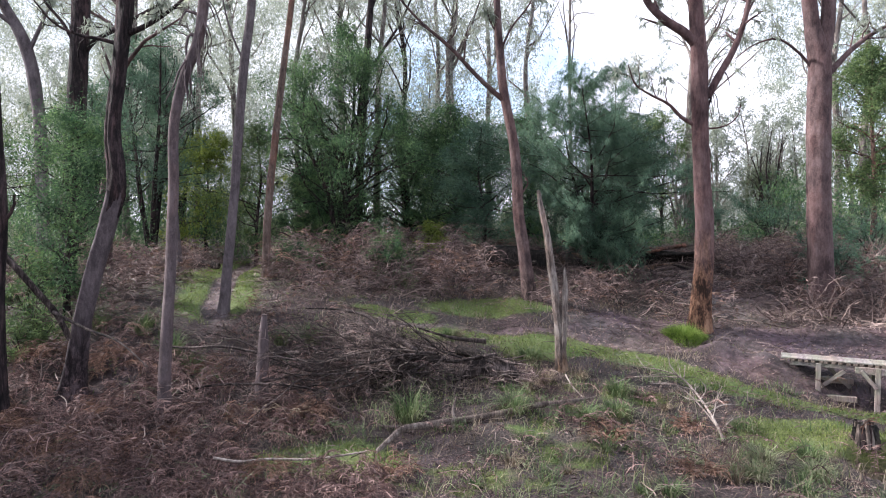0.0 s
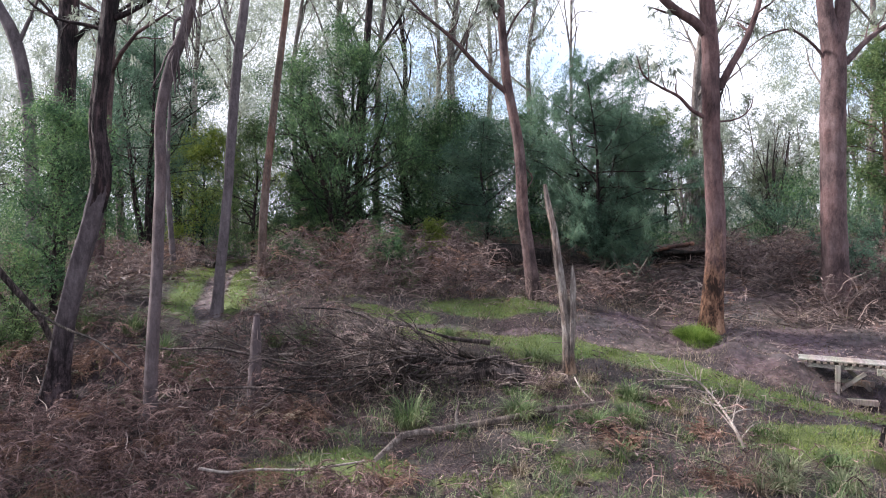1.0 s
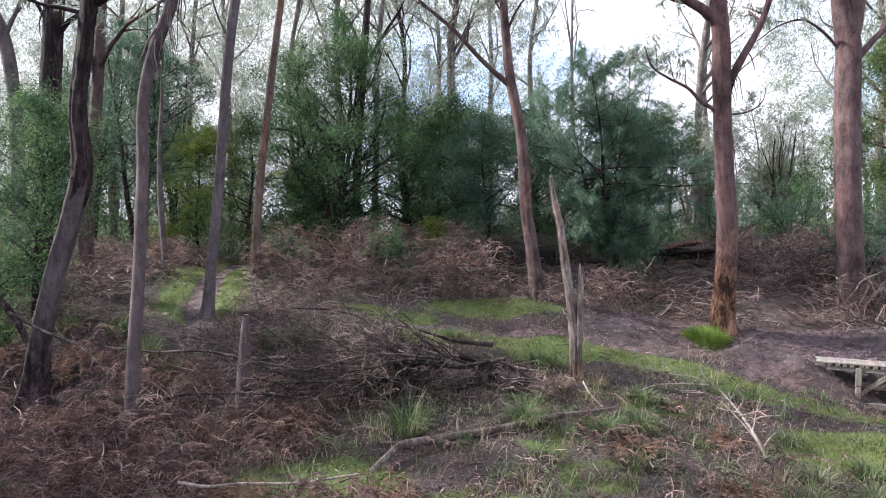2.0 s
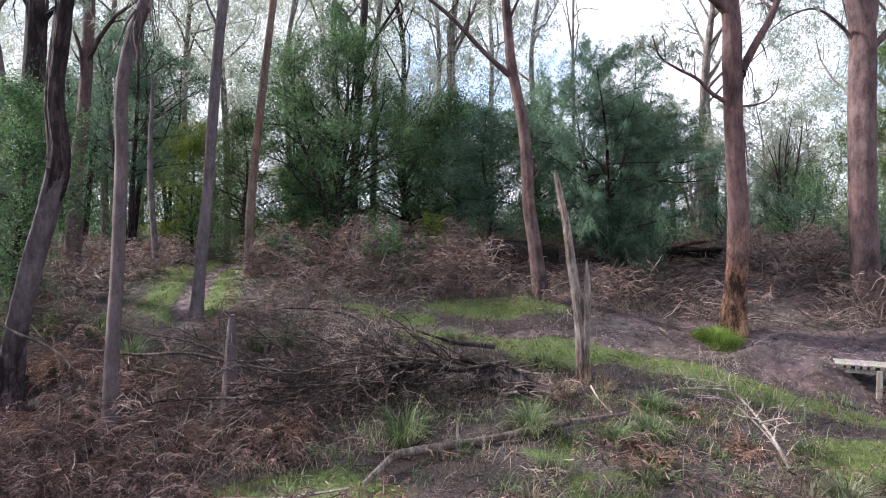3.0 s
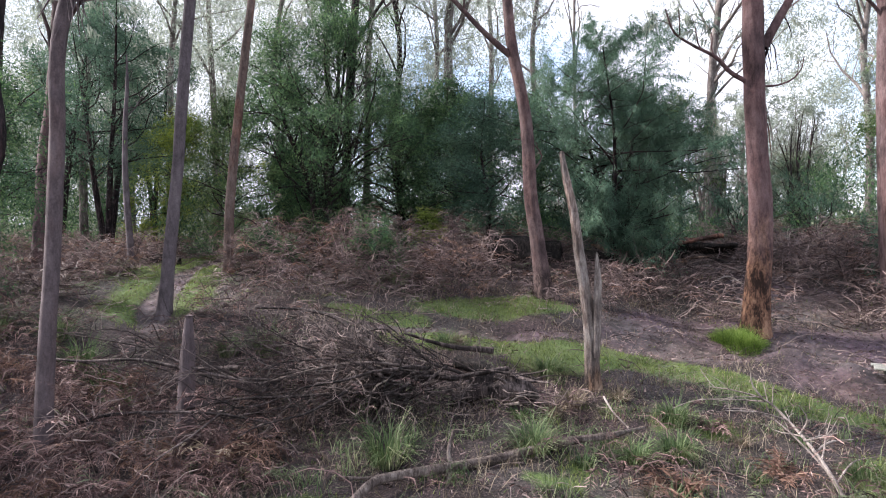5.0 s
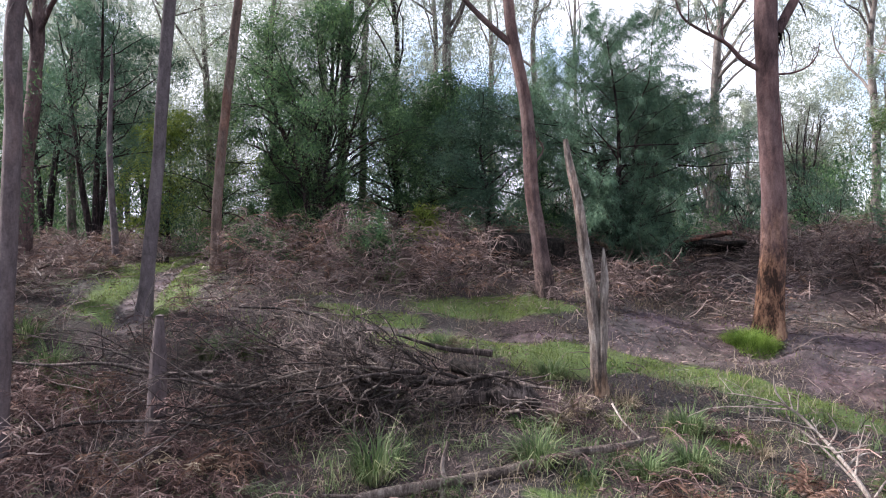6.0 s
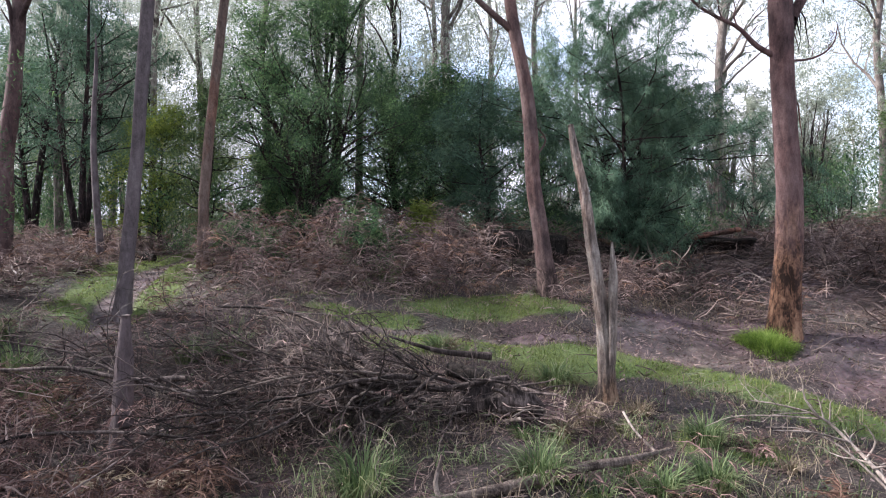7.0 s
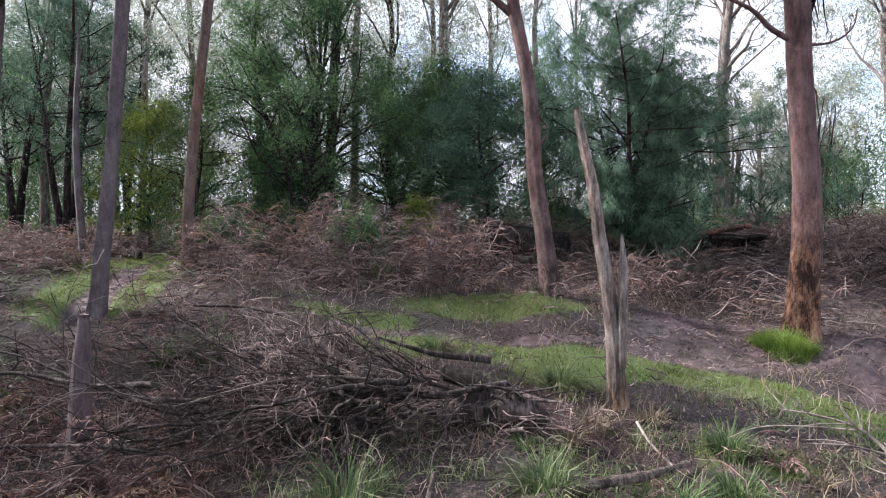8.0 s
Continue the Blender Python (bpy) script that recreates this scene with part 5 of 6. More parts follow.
def shell(name, parent, length, r, thick, a0, a1, material, label, seed, taper=0.8):
    """A slab of hollow trunk: a curved, split piece of wall with a real thickness and torn ends, lying along x."""
    rs = np.random.RandomState(seed)
    k, m = 16, 12
    u, w = np.meshgrid(np.linspace(0, 1, k), np.linspace(radians(a0), radians(a1), m), indexing="ij")
    torn0, torn1 = rs.uniform(0, 0.13, m), rs.uniform(0.8, 1.0, m)
    x = length * (torn0[None, :] + (torn1 - torn0)[None, :] * u)
    w = w + 0.12 * np.sin(u * 7 + seed) + rs.normal(0, 0.02, (k, m))
    rr = r * (1 - (1 - taper) * u) * (1 + 0.06 * np.sin(w * 5 + u * 6 + seed) + rs.normal(0, 0.03, (k, m)))
    faces = []
    i, j = np.meshgrid(np.arange(k - 1), np.arange(m - 1), indexing="ij")
    o = i * m + j
    v = [np.stack([x, q * np.cos(w), q * np.sin(w)], -1).reshape(-1, 3) for q in (rr, rr - thick)]
    n = k * m
    faces.append(np.stack([o, o + 1, o + m + 1, o + m], -1).reshape(-1, 4))
    faces.append(np.stack([o + n + m, o + n + m + 1, o + n + 1, o + n], -1).reshape(-1, 4))
    rim = np.concatenate([np.arange(m), np.arange(1, k) * m + m - 1, np.arange(m - 2, -1, -1) + (k - 1) * m, np.arange(k - 2, 0, -1) * m])
    nxt = np.roll(rim, -1)
    faces.append(np.stack([rim, rim + n, nxt + n, nxt], -1))
    return child(name, parent, grid_mesh(name, np.concatenate(v), np.concatenate(faces), material), label)


def hollow_log():
    """A burnt hollow trunk lying open towards the clearing, with split slabs and grey splinters about it."""
    x, y = 4.2, 12.75
    z = float(ground_z(x, y))
    ob = thing("fallen_log", (x, y, z + 0.1), "burnt hollow log lying split open, black inside, brown slab on top", "log")
    shell("log_wall", ob, 1.5, 0.32, 0.06, -75, 118, CHARRED, "blackened hollow wall", 5, 0.85)
    top = shell("slab", ob, 1.15, 0.36, 0.05, 66, 112, BARK_BROWN, "weathered brown slab with a pointed end", 6, 0.7)
    top.matrix_basis = pose(0.0, -0.1, -0.04, 0, -13, 6)
    low = shell("slab", ob, 1.3, 0.3, 0.05, 222, 262, CHARRED, "charred lower slab", 7, 0.9)
    low.matrix_basis = pose(0.1, -0.02, 0.02, 0, 2, -4)
    rs = np.random.RandomState(41)
    for i in range(7):
        p = np.array([rs.uniform(-0.3, 1.6), rs.uniform(-0.5, -0.2), rs.uniform(-0.2, 0.02)])
        q = p + np.array([rs.uniform(-0.7, 0.7), rs.uniform(-0.1, 0.2), rs.uniform(-0.05, 0.2)])
        r = rs.uniform(0.012, 0.035)
        child("splinter", ob, trunk_mesh("splinter", (DEADWOOD, BRANCHWOOD, CHARRED)[i % 3], [p, (p + q) / 2 + rs.normal(0, 0.03, 3), q], [r, r * 0.8, 0.006], sides=7, step=0.06, rough=0.18, seed=60 + i))


hollow_log()
log("fallen_log", (0.85, 12.25), (2.1, 12.15), 0.21, 0.18, CHARRED, "black charred log lying under the trees", 22, 0.85)
log("fallen_log", (2.55, 12.3), (3.3, 12.15), 0.12, 0.1, CHARRED, "broken black end of a charred log", 26, 0.85, splinters=2)
log("fallen_log", (3.5, 13.4), (4.5, 13.5), 0.1, 0.08, BRANCHWOOD, "grey fallen trunk half buried in brush", 23)
log("fallen_log", (-5.35, 12.6), (-4.75, 12.5), 0.09, 0.07, CHARRED, "short dark log beside the mossy track", 25, splinters=0)
log("fallen_log", (0.2, 7.75), (0.75, 7.35), 0.07, 0.05, CHARRED, "short dark rotten log in the grass", 24, splinters=0)


def branch(name, lines, material, label, category="branch", seed=0, main="limb", shoots=0):
    """A fallen branch: one main limb and its side pieces; lines: (points, r0, r1)."""
    base = np.array(lines[0][0][0])
    ob = thing(name, tuple(base), label, category)
    for i, (pts, r0, r1) in enumerate(lines):
        rel = [np.array(p) - base for p in pts]
        child(main if i == 0 else "side_branch", ob, trunk_mesh(main, material, rel, r0 if r1 is None else np.linspace(r0, r1, len(rel)), sides=10, step=0.04, rough=0.1, seed=seed + i))
        if shoots and i == 0:
            rs = np.random.RandomState(seed)
            l, r = one_line(rel, np.linspace(0.012, 0.005, len(rel)), 12)
            a, b = offshoots(l, r, shoots, 0.3, 0.65, rs, 0.12, 0.2, None, 0.7, 0.14)
            for k in range(len(a)):
                child("side_branch", ob, grid_mesh("side_branch", *tubes(a[k:k + 1], np.maximum(b[k:k + 1], 0.002), 5), material, True))
            c, e = offshoots(a, b, 3, 0.5, 0.6, rs, 0.08, 0.3, None, 0.7, 0.14)
            tagged(child("twig_tangle", ob, grid_mesh("twig_tangle", *tubes(c, np.maximum(e, 0.0015), 3), material)), kind="stuff")
    return ob


branch("fallen_branch", [
    ([(1.71, 6.65, 0.08), (1.54, 6.55, 0.08), (1.35, 6.40, 0.09), (1.06, 6.30, 0.09), (0.68, 6.15, 0.06), (0.38, 6.05, 0.02), (0.03, 5.90, 0.02), (-0.24, 5.80, 0.01), (-0.39, 5.70, 0.01), (-0.50, 5.55, -0.04), (-0.61, 5.35, -0.09)], (0.01, 0.018, 0.03, 0.036, 0.036, 0.036, 0.035, 0.034, 0.032, 0.028, 0.02), None),
    ([(-0.34, 5.75, 0.01), (-0.46, 5.70, 0.03), (-0.63, 5.65, 0.06)], 0.018, 0.006),
    ([(0.14, 6.15, 0.21), (0.10, 6.05, 0.08), (0.13, 5.95, 0.00)], 0.012, 0.016),
    ([(0.12, 5.90, -0.01), (0.06, 5.75, -0.12), (-0.06, 5.60, -0.19), (-0.11, 5.50, -0.22)], 0.024, 0.014),
    ([(0.31, 6.00, 0.00), (0.29, 5.90, -0.14), (0.31, 5.80, -0.24)], 0.01, 0.005)], BRANCHWOOD, "long grey fallen branch, forked, lying across grass and bracken", seed=31)
branch("fallen_branch", [([(-1.85, 4.75, 0.07), (-1.66, 4.75, 0.04), (-1.44, 4.80, 0.04), (-1.13, 4.85, 0.02), (-0.75, 4.90, 0.05), (-0.63, 4.90, 0.07)], 0.011, 0.007)], BLEACHED, "thin pale stick on the ground", seed=32)
branch("fallen_branch", [
    ([(2.74, 5.75, -0.12), (2.71, 5.85, 0.01), (2.69, 6.00, 0.12), (2.64, 6.20, 0.26), (2.54, 6.30, 0.38), (2.34, 6.40, 0.44), (2.18, 6.50, 0.45)], 0.015, 0.004),
    ([(2.66, 6.10, 0.19), (2.72, 6.10, 0.30), (2.66, 6.10, 0.40)], 0.008, 0.003), ([(2.62, 6.20, 0.27), (2.44, 6.20, 0.32), (2.17, 6.20, 0.34)], 0.007, 0.003),
    ([(2.51, 6.30, 0.39), (2.42, 6.30, 0.52), (2.41, 6.30, 0.64)], 0.009, 0.003), ([(2.71, 6.00, 0.09), (2.87, 6.10, 0.13), (3.12, 6.20, 0.12)], 0.008, 0.003),
    ([(2.72, 5.82, -0.02), (2.63, 6.00, 0.14), (2.52, 6.15, 0.27), (2.38, 6.25, 0.33), (2.2, 6.3, 0.33)], 0.009, 0.003), ([(2.52, 6.30, 0.38), (2.32, 6.45, 0.36), (2.06, 6.55, 0.32), (1.9, 6.55, 0.26)], 0.007, 0.002),
    ([(2.66, 6.05, 0.16), (2.78, 5.98, 0.22), (2.84, 5.95, 0.34)], 0.007, 0.002), ([(2.73, 5.8, -0.05), (2.86, 5.86, 0.05), (3.0, 5.95, 0.06), (3.1, 5.9, 0.1)], 0.007, 0.002)],
    BLEACHED, "bleached forked branch on the grassy bank", seed=33, shoots=9)
branch("fallen_branch", [([(1.37, 6.60, 0.35), (1.41, 6.50, 0.26), (1.51, 6.40, 0.15)], 0.008, 0.006)], BLEACHED, "short bleached stick propped in dry grass", seed=34)
branch("fallen_branch", [([(-3.53, 6.80, 0.67), (-2.96, 6.70, 0.63), (-2.45, 6.65, 0.65), (-1.98, 6.60, 0.58), (-1.61, 6.60, 0.59)], 0.008, 0.018)], DARKWOOD, "long thin dark branch beside the brush pile", seed=36, shoots=7)
branch("fallen_branch", [([(-2.79, 6.20, 0.22), (-2.59, 6.30, 0.27), (-2.12, 6.30, 0.31), (-1.62, 6.30, 0.29), (-1.23, 6.30, 0.22)], 0.012, 0.01)], DARKWOOD, "thin dark branch lying in bracken", seed=37, shoots=7)
branch("fallen_branch", [([(-2.07, 6.40, 0.28), (-1.56, 6.50, 0.36), (-1.07, 6.60, 0.36), (-0.58, 6.70, 0.38)], 0.008, 0.016)], DARKWOOD, "dark branch at the edge of the brush pile", seed=38, shoots=6)
branch("fallen_branch", [([(4.12, 10.60, 1.10), (4.54, 11.00, 1.13), (4.63, 10.60, 1.00), (5.04, 10.40, 0.96)], 0.012, 0.008)], BLEACHED, "pale stick on the bare slope", seed=39)
branch("leaning_branch", [([(-4.85, 6.00, 2.07), (-4.58, 6.10, 1.73), (-4.33, 6.20, 1.37), (-4.16, 6.40, 0.99), (-4.12, 6.50, 0.76)], 0.035, 0.026), ([(-4.16, 6.30, 1.08), (-3.70, 6.10, 0.93), (-3.24, 5.90, 0.82), (-2.85, 5.70, 0.61)], 0.018, 0.006)],
       DARKWOOD, "dark dead branch leaning against the leaning gum", seed=35)


def brush_pile():
    """The heaped crown of a felled tree: dark limbs that fan out from a thick end."""
    rs = np.random.RandomState(77)
    foot = np.array([0.55, 7.0, float(ground_z(0.55, 7.0)) + 0.1])
    ob = thing("brush_pile", tuple(foot), "heap of dark dead branches from a felled tree crown", "brush pile")
    twig_l, twig_r = [], []
    for i in range(88):
        fan = i < 54        # limbs that spring from the fork; the rest lie loose over and under them
        if fan:
            start = np.array([-0.82, -0.05, 0.2]) + rs.normal(0, 1, 3) * np.array([0.16, 0.1, 0.05])
            az, el, ln = math.pi + rs.normal(-0.15, 0.5), rs.uniform(-0.12, 0.36), rs.uniform(0.7, 2.2)
        else:
            start = np.array([-0.1 - 1.9 * rs.rand(), 0.25 * rs.normal(), 0.02 + 0.24 * rs.rand()])
            az, el, ln = math.pi + rs.normal(0, 0.6), rs.uniform(-0.1, 0.16), rs.uniform(0.6, 2.2)
        pts, d = [start], np.array([math.cos(az) * math.cos(el), math.sin(az) * math.cos(el), math.sin(el)])
        for s in range(8):
            d = d + rs.normal(0, 0.2, 3) + np.array([0, 0, -0.04 if fan else -0.015])
            d /= np.linalg.norm(d)
            p = pts[-1] + d * ln / 8
            w = p + foot
            p[2] = min(max(p[2], float(ground_z(w[0], w[1])) - foot[2] + 0.03), 0.93 - foot[2])
            pts.append(p)
        r0 = (0.008 if fan else 0.005) + 0.012 * rs.rand() ** 3
        child("branch", ob, trunk_mesh("branch", BRANCHWOOD if fan and i % 6 == 0 else DARKWOOD, pts, np.linspace(r0, 0.003, 9), sides=7, step=0.1, rough=0.1, seed=i))
        l, r = one_line(pts, np.linspace(r0, 0.003, 9), 8)
        a, b = offshoots(l, r, 8, 0.36, 0.7, rs, 0.02, 0.15, None, 0.6, 0.22, 0.6)
        c, e = offshoots(a, b, 4, 0.5, 0.7, rs, 0.0, 0.2, None, 0.6, 0.2)
        twig_l += [a, c]
        twig_r += [b, e]
    v, f = join([tubes(a, np.maximum(b, 0.0022), 3) for a, b in zip(twig_l, twig_r)])
    tagged(child("twig_tangle", ob, grid_mesh("twig_tangle", v, f, TWIGS_DARK)), kind="stuff")
    for i, (pts, r) in enumerate((([(-0.26, 6.90, 0.51), (-0.64, 7.10, 0.74), (-0.94, 7.30, 0.92), (-1.32, 7.50, 0.98), (-1.78, 7.60, 0.99)], 0.032), ([(-0.26, 6.90, 0.50), (-0.56, 7.00, 0.60), (-0.91, 7.10, 0.67), (-1.54, 7.20, 0.68)], 0.028),
                                  ([(0.65, 7.10, 0.48), (0.45, 7.05, 0.46), (0.11, 7.00, 0.42), (-0.26, 6.90, 0.49), (-0.61, 6.80, 0.38), (-1.12, 6.70, 0.27), (-1.67, 6.60, 0.18)], 0.024), ([(0.54, 7.40, 0.59), (0.11, 7.40, 0.64), (-0.31, 7.40, 0.76)], 0.034))):
        rel = [np.array(p) - foot for p in pts]
        child("branch", ob, trunk_mesh("branch", BRANCHWOOD if i == 1 else DARKWOOD, rel, np.linspace(r, 0.008, len(rel)), sides=9, step=0.05, rough=0.1, seed=90 + i))

    child("root_clod", ob, trunk_mesh("root_clod", DARKWOOD, [(-0.42, 0.02, -0.04), (-0.12, 0.05, 0.06), (0.12, 0.03, 0.08), (0.34, 0.0, -0.02)], [0.05, 0.085, 0.095, 0.04], sides=22, step=0.03, rough=0.2, seed=55, fibres=7), "dark clod of earth and rotten bark")
    for i in range(40):     # torn roots and bark at the thick end
        p = np.array([rs.uniform(-0.55, 0.35), rs.uniform(-0.2, 0.25), rs.uniform(-0.05, 0.2)])
        d = np.array([rs.normal(0, 1), rs.normal(0, 0.6), rs.normal(0, 0.12)])
        pts = [p]
        for k in range(4):
            d = d / np.linalg.norm(d) + rs.normal(0, 0.45, 3) * np.array([1, 1, 0.4])
            pts.append(pts[-1] + d / np.linalg.norm(d) * rs.uniform(0.06, 0.13))
            w = pts[-1] + foot
            pts[-1][2] = max(pts[-1][2], float(ground_z(w[0], w[1])) - foot[2] + 0.01)
        r0 = 0.005 + 0.014 * rs.rand() ** 2
        child("root", ob, trunk_mesh("root", BRANCHWOOD if i % 5 == 0 else DARKWOOD, pts, np.linspace(r0, 0.003, 5), sides=7, step=0.04, rough=0.15, seed=200 + i), "twisted torn root")


brush_pile()


# ---- the wooden bike ramp ----
def box(name, parent, size, m, material, bevel=0.004):
    bm = bmesh.new()
    bmesh.ops.create_cube(bm, size=1.0)
    bmesh.ops.scale(bm, vec=size, verts=bm.verts)
    bmesh.ops.bevel(bm, geom=list(bm.edges), offset=bevel, segments=1, affect="EDGES")
    me = bpy.data.meshes.new(name)
    bm.to_mesh(me)
    bm.free()
    me.materials.append(material)
    ob = child(name, parent, me)
    ob.matrix_basis = m
    return ob


def wooden_ramp():
    ob = thing("wooden_ramp", (4.57, 7.97, 0.3), "low weathered timber bike ramp on posts over a dip", "ramp")
    ob.matrix_basis = pose(4.57, 7.97, 0.3, 0, 0, -31.3)
    rs = np.random.RandomState(4)
    for i in range(3):      # boards of the deck
        box("board", ob, (2.4, 0.117, 0.02), pose(1.2 + rs.normal(0, 0.012), 0.06 + i * 0.121, -0.01 + rs.normal(0, 0.0015), rs.normal(0, 0.4), 0, 0), PLANK)
    for i in range(31):     # battens under the deck
        box("batten", ob, (0.044, 0.37, 0.03), pose(0.06 + i * 0.076 + rs.normal(0, 0.004), 0.18 + rs.normal(0, 0.004), -0.036, 0, 0, rs.normal(0, 1.0)), BATTEN, 0.002)
    for y in (0.03, 0.33):
        box("beam", ob, (1.05, 0.04, 0.05), pose(0.62, y, -0.077), PLANK)
        box("beam", ob, (1.6, 0.04, 0.085), pose(1.62, y - 0.042 if y < 0.1 else y + 0.042, -0.095), PLANK)
    for x in (0.42, 1.05, 1.95):
        for y in (-0.012, 0.385):
            gx = ob.matrix_basis @ Vector((x, y, 0))
            h = 0.25 - float(ground_z(gx.x, gx.y)) + 0.08
            box("post", ob, (0.058, 0.05, h), pose(x, y, -h / 2 - 0.052, 0, 1.5, 0), POST)
    box("brace", ob, (0.05, 0.03, 0.34), pose(0.58, 0.02, -0.24, 0, 48, 0), POST)
    box("brace", ob, (0.045, 0.03, 0.27), pose(0.96, -0.05, -0.2, 0, -38, 0), POST)
    box("brace", ob, (0.05, 0.03, 0.36), pose(0.66, 0.3, -0.26, 0, -44, 0), POST)
    for u, v in ((0.62, 0.03), (0.6, 0.3)):     # sleepers that carry the first posts
        g = ob.matrix_basis @ Vector((u, v, 0))
        box("footing", ob, (0.44, 0.09, 0.07), pose(u, v, float(ground_z(g.x, g.y)) - 0.3 + 0.015, 0, 0, 6), POST)


wooden_ramp()


# ---- undergrowth ----
def scatter(n, x0, x1, y0, y1, weight, seed):
    """Random places in a box, kept by a weight between 0 and 1."""
    rs = np.random.RandomState(seed)
    x, y = rs.uniform(x0, x1, n), rs.uniform(y0, y1, n)
    keep = rs.rand(n) < weight(x, y)
    return x[keep], y[keep], rs


def stuff(name, vf, material, label, category):
    return tagged(new(name, grid_mesh(name, *vf, material)), label, category, kind="stuff")


def open_ground(x, y):
    return (1 - 0.85 * np.clip(grassy(x, y) * 1.3, 0, 1)) * (1 - np.clip(bare(x, y) * 1.25, 0, 1)) * (1 - near_line(x, y, TRACK, 0.45))


def clear_of_logs(x, y):
    return (1 - blob(x, y, 4.6, 12.2, 1.6, 1.1)) * (1 - blob(x, y, 1.7, 11.6, 1.5, 0.8)) * (1 - 0.9 * blob(x, y, 0.2, 6.05, 1.4, 0.5, 20)) * (1 - 0.95 * blob(x, y, -3.6, 9.4, 1.3, 1.0))


def thick(x, y):
    """How rank the bracken is."""
    left = sstep(0.2, -1.8, x) * (1 - sstep(7.2, 8.6, y)) * sstep(3.6, 4.6, y)
    back = sstep(9.3, 10.3, y + 0.12 * x) * (1 - sstep(13.0, 17.0, y)) * (1 - 0.6 * sstep(1.0, 2.5, x))
    right = 0.85 * sstep(4.7, 6.0, x) * sstep(9.3, 10.2, y)
    mid = 0.7 * sstep(-1.2, -2.4, x) * sstep(6.5, 7.5, y)
    front = 0.22 * sstep(3.6, 4.6, y) * (1 - sstep(6.2, 7.2, y))
    return np.clip(np.maximum.reduce([left, back, right, mid, front]) * (0.75 + 0.45 * swell(x, y, 2.2, 9)), 0, 1) * open_ground(x, y) * clear_of_logs(x, y)


def heaped(x, y):
    """How high the dead growth is heaped up."""
    bank = 0.55 * sstep(9.9, 10.8, y) * (1 - sstep(12.2, 13.5, y)) * sstep(-4.0, -2.6, x) * (1 - sstep(0.6, 1.8, x))
    return 0.06 + 0.42 * np.clip(0.45 + 0.9 * swell(x, y, 0.95, 44), 0, 1.2) + bank * (0.7 + 0.4 * swell(x, y, 1.5, 45))


def in_view(x, y):
    return np.abs(x) < 0.8 * y + 0.6


# dead bracken: full fronds near by, thin bare-stemmed ones up the bank
for mat, n, seed, size, lo, y0, y1, wide, pairs, text in ((BRACKEN, 26000, 301, 0.44, 0.0, 3.6, 8.6, 0.06, 15, "tangled dead brown bracken fronds"), (BRACKEN_GREY, 40000, 309, 0.42, 0.0, 8.6, 14.5, 0.045, 8, "thin dead bracken up the bank"),
                                                          (BRACKEN_RUST, 17000, 302, 0.4, 0.15, 3.6, 14.5, 0.07, 9, "rust coloured dead bracken")):
    x, y, rs = scatter(n, -8.5, 9.5, y0, y1, lambda a, b: in_view(a, b) * thick(a, b) * np.clip(0.65 + 0.8 * swell(a, b, 1.4, seed) - lo, 0.06, 1) * np.clip(0.75 + 1.1 * swell(a, b, 0.95, 44), 0.15, 1.3) * (0.3 + 0.8 * sstep(7.5, 9.5, b) if seed == 302 else 1), seed)
    k = len(x)
    size_k = size * rs.uniform(0.45, 1.25, k) * (0.8 + 0.35 * sstep(8, 11, y))
    stuff("bracken", fronds(on_ground(x, y, rs.rand(k) * heaped(x, y)), rs.uniform(0, 6.28, k), size_k, rs.uniform(-0.1, 1.3, k), rs, pairs, 0.23 if seed == 301 else 0.3, 1.9, wide), mat, text, "bracken")

# bracken stalks and fallen twigs


def brushwood(x, y):
    """Where sticks lie thickly."""
    h = np.maximum(blob(x, y, 3.3, 10.9, 1.0, 0.5), blob(x, y, 6.6, 9.7, 1.3, 0.5, 5))
    h = np.maximum(h, np.maximum(0.8 * blob(x, y, 5.0, 12.6, 1.5, 0.9), 0.6 * blob(x, y, 6.6, 11.8, 2.4, 1.3)))
    h = np.maximum(h, 0.7 * blob(x, y, 0.7, 6.9, 1.0, 0.35))
    h = np.maximum(h, 0.3 * blob(x, y, 1.9, 5.6, 1.3, 0.7, -10) * np.clip(0.4 + swell(x, y, 0.6, 77), 0, 1))
    return np.maximum(h, 0.6 * blob(x, y, 2.0, 11.7, 1.2, 0.8))


x, y, rs = scatter(112000, -8.5, 9.5, 3.6, 14.5, lambda a, b: in_view(a, b) * np.clip(0.11 + 0.45 * thick(a, b) + 0.75 * brushwood(a, b), 0, 1) * (1 - 0.4 * bare(a, b)) * (1 - 0.75 * grassy(a, b)) * (1 - 0.9 * near_line(a, b, TRACK, 0.3)), 303)
k = len(x)
rank = np.clip(thick(x, y) + 0.9 * brushwood(x, y), 0, 1.2) * (1 - 0.8 * blob(x, y, 4.6, 12.2, 1.6, 1.1)) * (1 - 0.8 * blob(x, y, 1.7, 11.6, 1.5, 0.8))
stuff("twigs", sticks(on_ground(x, y, rs.rand(k) * (0.02 + heaped(x, y) * 0.9 * rank)), rs.uniform(0, 6.28, k), rs.uniform(0.08, 0.34, k) * (1 + 0.85 * sstep(7, 10, y)), rs.uniform(-0.3, 1.0, k) * (0.08 + 0.9 * rank),
                      0.0016 + 0.005 * rs.rand(k) ** 2 * (1 + 0.8 * sstep(7, 11, y)) + 0.001 * sstep(8, 11, y), rs, 0.65, flat=True), TWIGS, "fallen twigs and dead stalks", "twigs")

